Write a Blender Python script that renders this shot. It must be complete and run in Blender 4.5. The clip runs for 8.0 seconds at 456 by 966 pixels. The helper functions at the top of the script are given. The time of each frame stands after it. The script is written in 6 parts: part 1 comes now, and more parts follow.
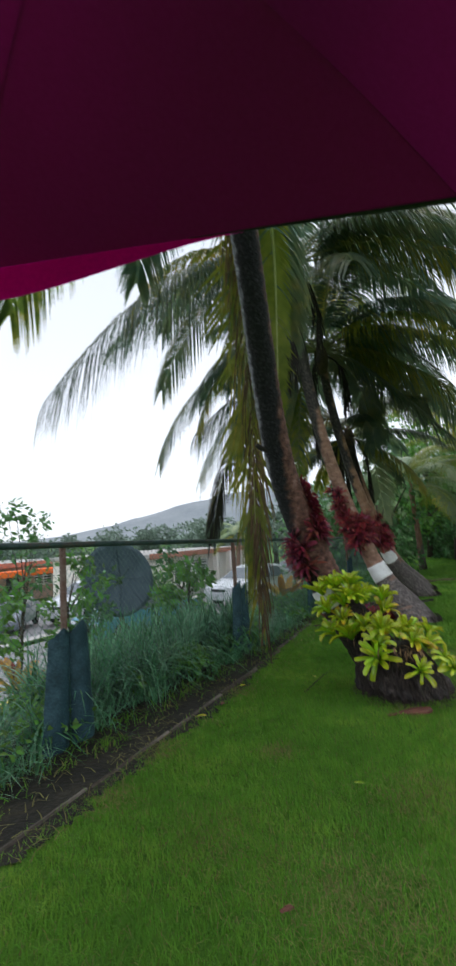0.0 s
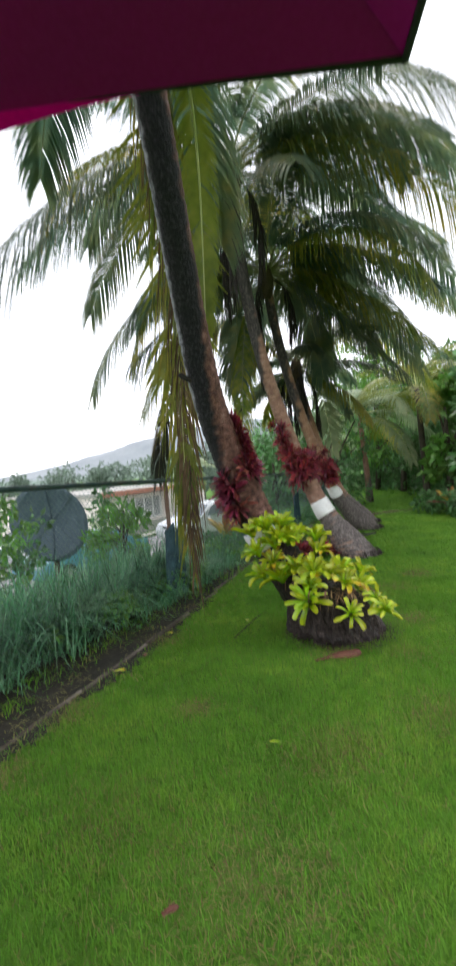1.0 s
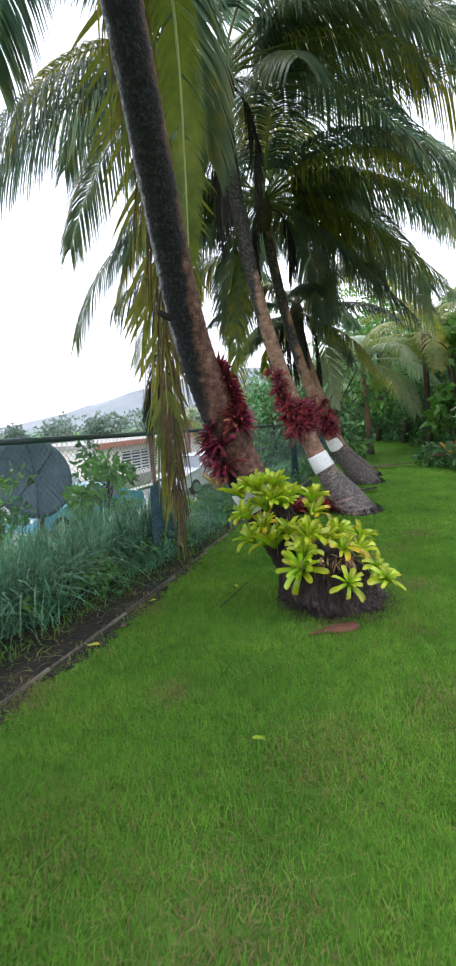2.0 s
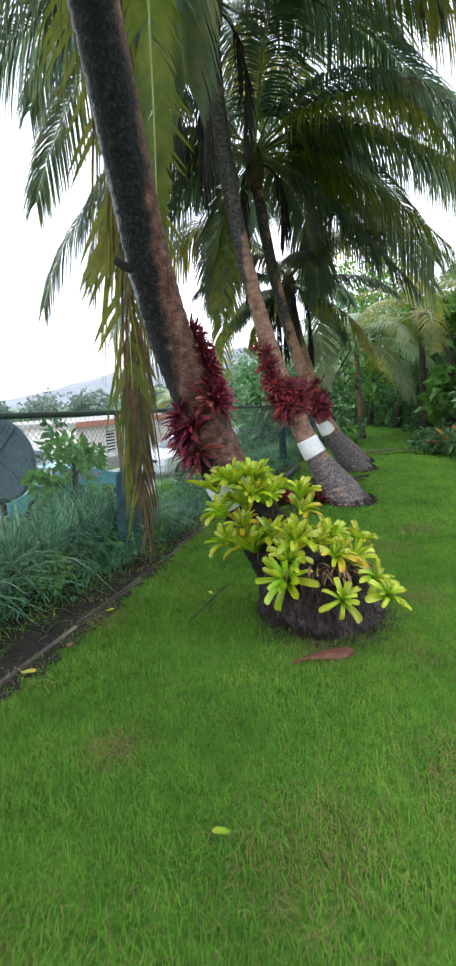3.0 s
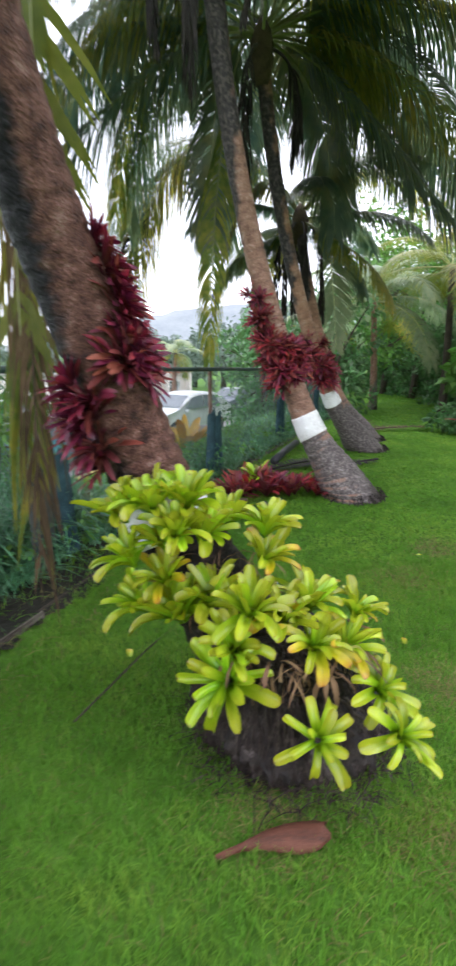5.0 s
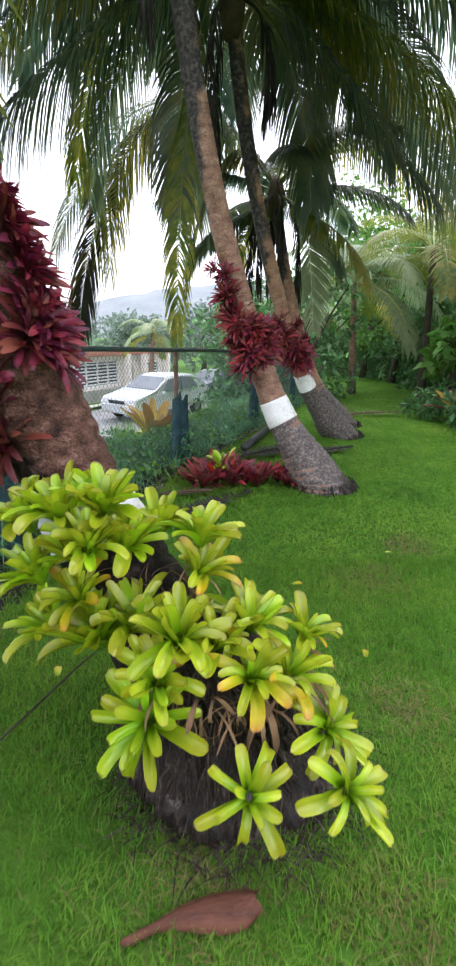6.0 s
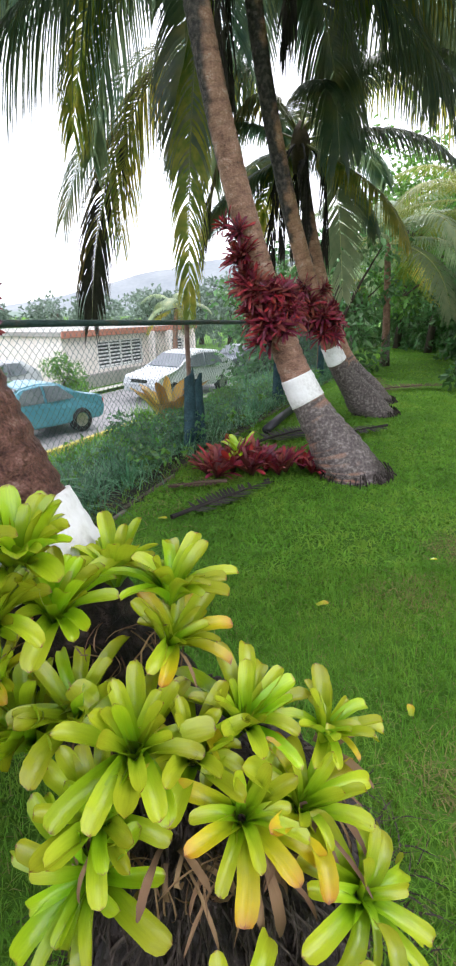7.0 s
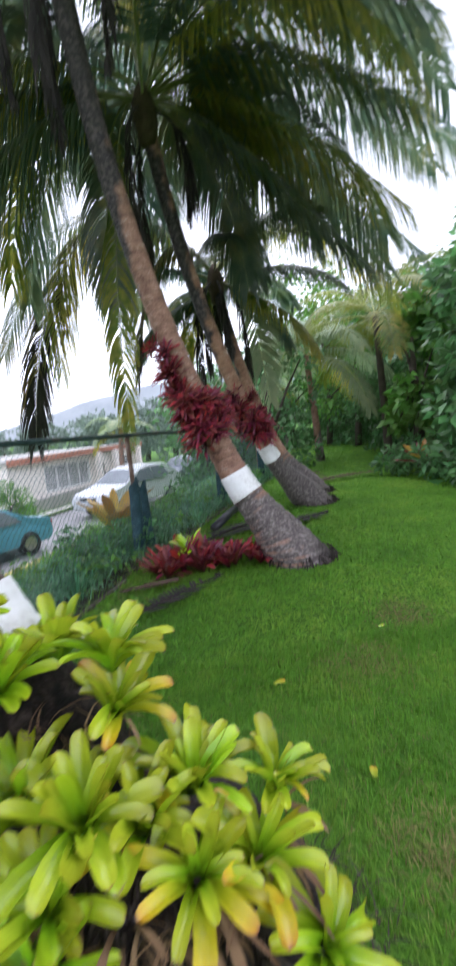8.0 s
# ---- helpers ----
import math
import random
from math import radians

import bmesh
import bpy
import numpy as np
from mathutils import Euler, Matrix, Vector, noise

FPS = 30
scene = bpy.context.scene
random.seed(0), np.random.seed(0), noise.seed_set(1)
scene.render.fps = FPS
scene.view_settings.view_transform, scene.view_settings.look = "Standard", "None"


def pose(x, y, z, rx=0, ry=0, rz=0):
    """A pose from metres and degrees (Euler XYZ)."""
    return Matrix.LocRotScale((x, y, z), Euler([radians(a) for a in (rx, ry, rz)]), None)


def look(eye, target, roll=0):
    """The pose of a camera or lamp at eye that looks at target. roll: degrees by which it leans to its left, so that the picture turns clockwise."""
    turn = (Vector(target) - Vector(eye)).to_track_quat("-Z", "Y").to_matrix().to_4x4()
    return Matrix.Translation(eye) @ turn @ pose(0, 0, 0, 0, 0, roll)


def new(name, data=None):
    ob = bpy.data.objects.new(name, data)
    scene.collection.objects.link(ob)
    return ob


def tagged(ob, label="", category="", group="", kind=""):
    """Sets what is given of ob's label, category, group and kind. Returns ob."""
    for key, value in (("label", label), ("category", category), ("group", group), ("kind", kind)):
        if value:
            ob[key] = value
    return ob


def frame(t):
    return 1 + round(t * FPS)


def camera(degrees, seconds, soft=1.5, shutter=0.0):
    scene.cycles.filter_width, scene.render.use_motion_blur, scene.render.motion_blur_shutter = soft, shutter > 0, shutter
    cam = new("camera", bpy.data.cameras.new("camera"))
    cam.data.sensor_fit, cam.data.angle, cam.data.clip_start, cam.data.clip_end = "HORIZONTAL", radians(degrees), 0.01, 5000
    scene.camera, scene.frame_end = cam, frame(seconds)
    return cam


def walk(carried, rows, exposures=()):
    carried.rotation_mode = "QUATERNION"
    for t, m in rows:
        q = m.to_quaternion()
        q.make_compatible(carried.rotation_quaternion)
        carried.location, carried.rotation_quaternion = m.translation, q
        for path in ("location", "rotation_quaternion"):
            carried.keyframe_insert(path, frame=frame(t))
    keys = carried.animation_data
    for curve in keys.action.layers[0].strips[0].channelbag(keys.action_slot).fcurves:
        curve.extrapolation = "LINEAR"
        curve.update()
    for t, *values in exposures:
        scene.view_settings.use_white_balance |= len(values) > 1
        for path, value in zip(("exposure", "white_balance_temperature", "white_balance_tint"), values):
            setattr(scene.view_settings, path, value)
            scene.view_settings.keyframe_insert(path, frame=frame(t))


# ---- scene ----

# ---------- camera and walk ----------
cam = camera(50.2, 8.0, soft=2.4, shutter=0.4)
PATH = [
    (0, (0.000, 0.000, 1.482), (0.000, 1.988, 1.699), -2.90),
    (0.5, (0.126, 0.225, 1.451), (0.231, 2.221, 1.529), -5.82),
    (1, (0.314, 0.435, 1.506), (0.472, 2.428, 1.449), -4.06),
    (1.2, (0.338, 0.527, 1.509), (0.485, 2.507, 1.268), -4.18),
    (2.5, (0.544, 1.169, 1.520), (0.695, 3.144, 1.244), -3.66),
    (3, (0.615, 1.528, 1.494), (0.801, 3.491, 1.155), -2.78),
    (3.5, (0.700, 1.854, 1.508), (0.876, 3.815, 1.153), -2.13),
    (4, (0.901, 2.178, 1.547), (0.997, 4.137, 1.156), -0.17),
    (4.5, (1.012, 2.488, 1.524), (1.036, 4.430, 1.047), -0.34),
    (5, (1.091, 2.840, 1.519), (1.251, 4.769, 1.015), 0.36),
    (5.2, (1.148, 2.948, 1.499), (1.394, 4.853, 0.944), 1.66),
    (6.3, (1.389, 3.339, 1.514), (1.600, 5.239, 0.928), 0.64),
    (6.5, (1.456, 3.572, 1.499), (1.591, 5.462, 0.859), -0.49),
    (7, (1.478, 3.681, 1.464), (1.586, 5.564, 0.800), -0.70),
    (7.5, (1.379, 3.423, 1.473), (1.616, 5.316, 0.873), -0.99),
    (8, (1.539, 3.503, 1.387), (1.862, 5.462, 1.142), -5.93),
]
EXPOSURES = [(0.0, 0.68, 6100, 10), (0.5, 0.82, 6450, 10), (1.0, 1.36, 6450, 12), (2.5, 1.55, 5950, 14), (3.5, 1.7, 6150, 14), (4.5, 1.72, 6150, 15), (5.0, 1.76, 6150, 15), (6.5, 1.72, 6250, 15), (7.0, 1.72, 6300, 15), (7.5, 1.68, 6300, 15), (8.0, 1.54, 5900, 18)]
walk(cam, [(t, look(eye, target, roll)) for t, eye, target, roll in PATH], EXPOSURES)

# ---------- world and sun: overcast, rainy daylight ----------
world = bpy.data.worlds.new("overcast_sky")
scene.world = world
world.use_nodes = True
wn, wl = world.node_tree.nodes, world.node_tree.links
sky = wn.new("ShaderNodeTexSky")
sky.sky_type, sky.sun_disc = "NISHITA", False
sky.sun_elevation, sky.sun_rotation = radians(62), radians(200)
sky.air_density, sky.dust_density, sky.ozone_density = 1.0, 1.0, 1.0
grey = wn.new("ShaderNodeHueSaturation")
grey.inputs["Saturation"].default_value = 0.25
wl.new(sky.outputs[0], grey.inputs["Color"])
cloud = wn.new("ShaderNodeMix")
cloud.data_type = "RGBA"
cloud.inputs[0].default_value = 0.55
cloud.inputs[7].default_value = (5.0, 5.1, 5.35, 1)
wl.new(grey.outputs[0], cloud.inputs[6])
wl.new(cloud.outputs[2], wn["Background"].inputs[0])
wn["Background"].inputs[1].default_value = 0.15
sun = new("sun", bpy.data.lights.new("sun", "SUN"))
sun.data.energy, sun.data.angle, sun.data.color = 0.9, radians(50), (1.0, 0.97, 0.93)
# the sun stands at 62 degrees, behind and to the right of the walk's start
sun.matrix_world = pose(0, 0, 30, 28, 0, 160)


# ---------- materials ----------
def mat(name, colors, scale=8.0, rough=0.7, bump=0.3, bump_scale=None, detail=6, spec=0.4, vary=0.0, stretch=(1, 1, 1), coords="Object", translucent=0.0, metal=0.0, island=False):
    """A surface whose colour runs through colors by noise at two scales, with fine relief; vary: lightness change from piece to piece."""
    m = bpy.data.materials.new(name)
    m.use_nodes = True
    nt = m.node_tree
    n, l = nt.nodes, nt.links
    b = n["Principled BSDF"]
    co = n.new("ShaderNodeTexCoord")
    mp = n.new("ShaderNodeMapping")
    mp.inputs["Scale"].default_value = stretch
    l.new(co.outputs[coords], mp.inputs[0])
    big = n.new("ShaderNodeTexNoise")
    big.inputs["Scale"].default_value, big.inputs["Detail"].default_value = scale, detail
    fine = n.new("ShaderNodeTexNoise")
    fine.inputs["Scale"].default_value, fine.inputs["Detail"].default_value = scale * 7.3, 4
    l.new(mp.outputs[0], big.inputs["Vector"])
    l.new(mp.outputs[0], fine.inputs["Vector"])
    mx = n.new("ShaderNodeMix")
    mx.inputs[0].default_value = 0.4
    l.new(big.outputs["Fac"], mx.inputs[2])
    l.new(fine.outputs["Fac"], mx.inputs[3])
    ramp = n.new("ShaderNodeValToRGB")
    el = ramp.color_ramp.elements
    while len(el) < len(colors):
        el.new(0.5)
    for i, c in enumerate(colors):
        el[i].position = 0.32 + 0.36 * i / max(1, len(colors) - 1)
        el[i].color = (*c, 1)
    l.new(mx.outputs[0], ramp.inputs[0])
    col = ramp.outputs[0]
    if vary:
        rnd = n.new("ShaderNodeNewGeometry") if island else n.new("ShaderNodeObjectInfo")
        hs = n.new("ShaderNodeHueSaturation")
        mr = n.new("ShaderNodeMapRange")
        mr.inputs[3].default_value, mr.inputs[4].default_value = 1 - vary, 1 + vary
        l.new(rnd.outputs["Random Per Island" if island else "Random"], mr.inputs[0])
        l.new(mr.outputs[0], hs.inputs["Value"])
        mh = n.new("ShaderNodeMapRange")
        mh.inputs[3].default_value, mh.inputs[4].default_value = 0.5 - 0.04 * vary, 0.5 + 0.04 * vary
        l.new(rnd.outputs["Random Per Island" if island else "Random"], mh.inputs[0])
        l.new(mh.outputs[0], hs.inputs["Hue"])
        l.new(col, hs.inputs["Color"])
        col = hs.outputs[0]
    l.new(col, b.inputs["Base Color"])
    b.inputs["Roughness"].default_value, b.inputs["Metallic"].default_value = rough, metal
    b.inputs["Specular IOR Level"].default_value = spec
    if bump:
        bp = n.new("ShaderNodeBump")
        bp.inputs["Strength"].default_value, bp.inputs["Distance"].default_value = bump, 0.02
        if bump_scale:
            bn = n.new("ShaderNodeTexNoise")
            bn.inputs["Scale"].default_value, bn.inputs["Detail"].default_value = bump_scale, 5
            l.new(mp.outputs[0], bn.inputs["Vector"])
            l.new(bn.outputs["Fac"], bp.inputs["Height"])
        else:
            l.new(fine.outputs["Fac"], bp.inputs["Height"])
        l.new(bp.outputs[0], b.inputs["Normal"])
    if translucent:
        tr = n.new("ShaderNodeBsdfTranslucent")
        l.new(col, tr.inputs[0])
        ms = n.new("ShaderNodeMixShader")
        ms.inputs[0].default_value = translucent
        l.new(b.outputs[0], ms.inputs[1])
        l.new(tr.outputs[0], ms.inputs[2])
        l.new(ms.outputs[0], n["Material Output"].inputs[0])
    return m


def weather_and_shade(m, side, colors, amount=0.0, scale=3.0, spread_=0.35, high=None, gain=2.4):
    """Tones one side of a bark, with a ragged border: lichen, weathering, painted shade and sheen. side: the direction
    it faces.
    """
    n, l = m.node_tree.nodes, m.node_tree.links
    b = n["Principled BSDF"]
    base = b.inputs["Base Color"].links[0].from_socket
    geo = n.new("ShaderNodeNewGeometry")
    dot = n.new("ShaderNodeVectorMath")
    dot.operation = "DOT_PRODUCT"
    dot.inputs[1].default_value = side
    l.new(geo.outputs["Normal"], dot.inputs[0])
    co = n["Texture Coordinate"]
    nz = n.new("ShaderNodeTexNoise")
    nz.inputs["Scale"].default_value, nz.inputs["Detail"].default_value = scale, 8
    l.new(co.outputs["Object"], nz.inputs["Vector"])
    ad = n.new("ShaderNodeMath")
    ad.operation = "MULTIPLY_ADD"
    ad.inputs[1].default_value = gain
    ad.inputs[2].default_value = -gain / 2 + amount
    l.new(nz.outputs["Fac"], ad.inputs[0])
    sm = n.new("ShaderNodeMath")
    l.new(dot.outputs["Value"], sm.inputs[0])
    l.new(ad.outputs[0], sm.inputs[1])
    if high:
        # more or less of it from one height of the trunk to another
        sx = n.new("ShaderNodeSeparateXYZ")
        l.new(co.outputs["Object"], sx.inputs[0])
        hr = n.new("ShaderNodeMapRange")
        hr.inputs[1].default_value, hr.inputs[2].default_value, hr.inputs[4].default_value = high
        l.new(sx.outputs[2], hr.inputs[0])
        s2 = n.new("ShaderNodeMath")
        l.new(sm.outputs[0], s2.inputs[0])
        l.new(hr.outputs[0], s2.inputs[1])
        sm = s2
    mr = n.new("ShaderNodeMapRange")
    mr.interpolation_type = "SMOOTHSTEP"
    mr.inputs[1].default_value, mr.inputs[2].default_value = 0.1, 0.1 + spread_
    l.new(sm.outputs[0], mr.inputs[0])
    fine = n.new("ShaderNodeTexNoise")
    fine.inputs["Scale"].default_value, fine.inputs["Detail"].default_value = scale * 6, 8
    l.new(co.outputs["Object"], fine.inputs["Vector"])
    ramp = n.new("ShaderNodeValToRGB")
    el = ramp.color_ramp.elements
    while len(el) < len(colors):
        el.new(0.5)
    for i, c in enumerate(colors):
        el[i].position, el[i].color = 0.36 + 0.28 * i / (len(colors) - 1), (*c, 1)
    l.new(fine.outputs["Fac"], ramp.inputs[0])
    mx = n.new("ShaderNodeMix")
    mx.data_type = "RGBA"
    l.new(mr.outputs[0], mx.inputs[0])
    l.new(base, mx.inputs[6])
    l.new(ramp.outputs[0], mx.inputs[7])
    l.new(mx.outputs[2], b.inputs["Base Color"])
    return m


def scarred(m):
    """Dark leaf-scar rings along a trunk (UV y runs from ring to ring)."""
    n, l = m.node_tree.nodes, m.node_tree.links
    b = n["Principled BSDF"]
    base = b.inputs["Base Color"].links[0].from_socket
    co = n["Texture Coordinate"]
    sp = n.new("ShaderNodeSeparateXYZ")
    l.new(co.outputs["UV"], sp.inputs[0])
    nz = n.new("ShaderNodeTexNoise")
    nz.inputs["Scale"].default_value, nz.inputs["Detail"].default_value = 14, 5
    l.new(co.outputs["Object"], nz.inputs["Vector"])
    wob = n.new("ShaderNodeMath")
    wob.operation = "MULTIPLY_ADD"
    wob.inputs[1].default_value = 0.7
    l.new(nz.outputs["Fac"], wob.inputs[0])
    l.new(sp.outputs[1], wob.inputs[2])
    ramp = n.new("ShaderNodeValToRGB")
    el = ramp.color_ramp.elements
    el.new(0.5)
    el.new(0.5)
    for i, (p_, c) in enumerate(((0.0, 1.0), (0.98, 1.0), (1.18, 0.78), (1.3, 0.88))):
        el[i].position, el[i].color = p_ / 1.35, (c, c, c, 1)
    sc = n.new("ShaderNodeMath")
    sc.operation = "DIVIDE"
    sc.inputs[1].default_value = 1.35
    l.new(wob.outputs[0], sc.inputs[0])
    l.new(sc.outputs[0], ramp.inputs[0])
    mx = n.new("ShaderNodeMix")
    mx.data_type, mx.blend_type = "RGBA", "MULTIPLY"
    mx.inputs[0].default_value = 1.0
    l.new(base, mx.inputs[6])
    l.new(ramp.outputs[0], mx.inputs[7])
    l.new(mx.outputs[2], b.inputs["Base Color"])
    return m


def strap_mat(name, stops, rough=0.28, vary=0.25, translucent=0.22, spec=0.5, coat=0.22):
    """A strap leaf, coloured along its length (UV y: base to tip), with streaks."""
    m = mat(name, [(0.5, 0.5, 0.5), (1, 1, 1)], scale=14, rough=rough, bump=0.15, vary=vary, coords="UV", stretch=(1, 0.25, 1), translucent=translucent, spec=spec)
    n, l = m.node_tree.nodes, m.node_tree.links
    n["Principled BSDF"].inputs["Coat Weight"].default_value = coat
    n["Principled BSDF"].inputs["Coat Roughness"].default_value = 0.09
    n["Principled BSDF"].inputs["Coat IOR"].default_value = 1.7
    co = n["Texture Coordinate"]
    sp = n.new("ShaderNodeSeparateXYZ")
    l.new(co.outputs["UV"], sp.inputs[0])
    ns = n["Noise Texture"]
    ad = n.new("ShaderNodeMath")
    ad.operation = "MULTIPLY_ADD"
    ad.inputs[1].default_value, ad.inputs[2].default_value = 0.10, -0.05
    l.new(ns.outputs["Fac"], ad.inputs[0])
    sm = n.new("ShaderNodeMath")
    l.new(ad.outputs[0], sm.inputs[0])
    l.new(sp.outputs[1], sm.inputs[1])
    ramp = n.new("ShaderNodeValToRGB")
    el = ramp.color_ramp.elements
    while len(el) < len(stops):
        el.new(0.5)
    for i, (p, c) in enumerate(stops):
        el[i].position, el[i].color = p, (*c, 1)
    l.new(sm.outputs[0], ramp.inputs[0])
    hs = n["Hue/Saturation/Value"]
    mul = n.new("ShaderNodeMix")
    mul.data_type, mul.blend_type = "RGBA", "MULTIPLY"
    mul.inputs[0].default_value = 0.35
    l.new(ramp.outputs[0], mul.inputs[6])
    l.new(n["Color Ramp"].outputs[0], mul.inputs[7])
    l.new(mul.outputs[2], hs.inputs["Color"])
    return m


M_LAWN = mat("lawn_turf", [(0.05, 0.115, 0.015), (0.08, 0.185, 0.022), (0.12, 0.25, 0.033)], scale=1.3, rough=0.9, bump=0.6, bump_scale=60, spec=0.15)
M_BLADE = mat("grass_blade", [(0.080, 0.206, 0.023), (0.152, 0.332, 0.035), (0.258, 0.416, 0.055)], scale=1.1, rough=0.6, bump=0, vary=0.2, translucent=0.45, island=True, spec=0.12)
M_DRYBLADE = mat("dry_grass_blade", [(0.17, 0.165, 0.05), (0.27, 0.245, 0.085)], scale=3, rough=0.8, bump=0, vary=0.3, translucent=0.2, island=True)
M_WEED = mat("tall_grass_blade", [(0.032, 0.125, 0.052), (0.10, 0.27, 0.12), (0.30, 0.46, 0.28)], scale=2.4, rough=0.45, bump=0, vary=0.5, translucent=0.3, island=True)
M_SOIL = mat("damp_soil", [(0.006, 0.006, 0.004), (0.015, 0.014, 0.008), (0.040, 0.034, 0.020)], scale=5, rough=0.85, bump=0.8, bump_scale=30)
M_KERB = mat("mossy_concrete", [(0.04, 0.033, 0.024), (0.11, 0.09, 0.072), (0.22, 0.19, 0.155)], scale=4, rough=0.85, bump=0.5)
M_TRUNK = scarred(weather_and_shade(weather_and_shade(weather_and_shade(mat("palm_bark", [(0.085, 0.046, 0.034), (0.225, 0.117, 0.077), (0.325, 0.182, 0.125), (0.43, 0.335, 0.275)], scale=8, detail=9, rough=0.6, bump=1.0, bump_scale=34, stretch=(1, 1, 1.4)),
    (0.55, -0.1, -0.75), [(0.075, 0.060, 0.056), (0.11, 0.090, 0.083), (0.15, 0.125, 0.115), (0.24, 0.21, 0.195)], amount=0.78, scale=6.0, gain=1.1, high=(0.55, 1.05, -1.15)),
    # crown shade painted into the upper trunk, darker with height
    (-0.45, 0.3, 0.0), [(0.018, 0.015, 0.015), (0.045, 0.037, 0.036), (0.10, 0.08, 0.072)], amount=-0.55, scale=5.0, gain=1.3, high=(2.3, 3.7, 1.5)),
    # the foot's shaded right side painted darker
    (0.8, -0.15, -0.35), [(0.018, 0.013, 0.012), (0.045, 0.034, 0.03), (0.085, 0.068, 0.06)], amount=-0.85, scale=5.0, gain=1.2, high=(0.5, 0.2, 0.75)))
M_TRUNK_B = scarred(weather_and_shade(weather_and_shade(mat("crown_shaded_palm_bark", [(0.09, 0.045, 0.03), (0.24, 0.12, 0.07), (0.34, 0.19, 0.12), (0.40, 0.29, 0.225)], scale=8, detail=9, rough=0.6, bump=1.0, bump_scale=34, stretch=(1, 1, 1.4)),
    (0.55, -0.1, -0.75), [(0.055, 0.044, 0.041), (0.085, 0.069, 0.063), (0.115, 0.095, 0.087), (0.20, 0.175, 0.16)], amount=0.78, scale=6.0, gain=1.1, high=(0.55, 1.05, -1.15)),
    # crown shade painted in from lower down, for the two farther palms
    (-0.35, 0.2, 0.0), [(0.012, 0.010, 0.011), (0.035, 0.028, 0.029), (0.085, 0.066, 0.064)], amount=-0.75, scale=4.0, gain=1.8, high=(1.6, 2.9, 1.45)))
M_TRUNK_N = scarred(weather_and_shade(weather_and_shade(weather_and_shade(weather_and_shade(mat("wet_palm_bark", [(0.018, 0.010, 0.009), (0.085, 0.040, 0.030), (0.18, 0.088, 0.065), (0.29, 0.19, 0.155)], scale=17, detail=10, rough=0.5, spec=0.18, bump=1.0, bump_scale=60, stretch=(1.1, 1.1, 1.3)),
    # black weathering on the left; the crown's shade is painted in higher up
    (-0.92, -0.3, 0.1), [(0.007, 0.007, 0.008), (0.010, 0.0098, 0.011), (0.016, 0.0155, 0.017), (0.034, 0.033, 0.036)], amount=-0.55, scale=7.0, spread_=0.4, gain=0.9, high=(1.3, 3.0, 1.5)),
    # wet highlight along the lit left edge, painted as pale grey
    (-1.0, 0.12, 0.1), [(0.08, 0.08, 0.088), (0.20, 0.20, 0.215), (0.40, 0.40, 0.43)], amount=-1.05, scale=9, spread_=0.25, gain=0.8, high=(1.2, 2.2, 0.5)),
    # darker on the left and underside, fading out by 1.3 m
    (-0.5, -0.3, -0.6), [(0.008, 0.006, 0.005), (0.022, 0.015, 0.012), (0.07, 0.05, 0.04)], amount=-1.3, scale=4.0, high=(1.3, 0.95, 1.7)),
    # darker below 0.8 m, fading out by 0.98 m
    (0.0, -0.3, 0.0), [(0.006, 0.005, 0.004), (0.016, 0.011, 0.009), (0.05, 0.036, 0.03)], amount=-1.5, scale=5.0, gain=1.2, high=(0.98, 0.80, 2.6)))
M_BOLE = mat("palm_bole_roots", [(0.004, 0.003, 0.0025), (0.014, 0.009, 0.007), (0.034, 0.023, 0.018), (0.15, 0.12, 0.11)], scale=20, rough=0.6, spec=0.45, stretch=(1, 1, 0.45), bump=1.0, bump_scale=55)
M_BAND = mat("white_lime_paint", [(0.55, 0.53, 0.5), (0.78, 0.77, 0.75), (0.85, 0.85, 0.84)], scale=5, rough=0.8, bump=0.5)
M_FROND = mat("palm_leaflet", [(0.044, 0.092, 0.066), (0.084, 0.142, 0.090), (0.145, 0.185, 0.088), (0.28, 0.25, 0.08)], scale=0.8, rough=0.28, bump=0, vary=0.3, translucent=0.62, spec=0.9)
M_FROND_LIME = mat("yellow_green_leaflet", [(0.10, 0.14, 0.02), (0.20, 0.24, 0.03), (0.30, 0.31, 0.05)], scale=1.6, rough=0.4, bump=0, vary=0.2, translucent=0.5)
M_FROND_T = mat("ageing_leaflet", [(0.05, 0.07, 0.02), (0.13, 0.13, 0.03), (0.28, 0.20, 0.04)], scale=1.2, rough=0.45, bump=0, vary=0.3, translucent=0.4)
# far palms: rain haze painted in by paling the leaflet colour
M_FROND_L = mat("haze_pale_leaflet", [(0.16, 0.24, 0.12), (0.26, 0.35, 0.18), (0.40, 0.45, 0.23)], scale=1.2, rough=0.4, bump=0, vary=0.3, translucent=0.4, spec=0.5)
M_FROND_Y = mat("palm_leaflet_yellowing", [(0.07, 0.13, 0.03), (0.16, 0.21, 0.035), (0.34, 0.31, 0.05), (0.50, 0.38, 0.07)], scale=1.4, rough=0.5, bump=0, vary=0.25, translucent=0.6)
M_FROND_D = mat("palm_leaflet_dead", [(0.035, 0.022, 0.014), (0.10, 0.06, 0.035), (0.17, 0.11, 0.06)], scale=2, rough=0.85, bump=0, vary=0.3, translucent=0.15)
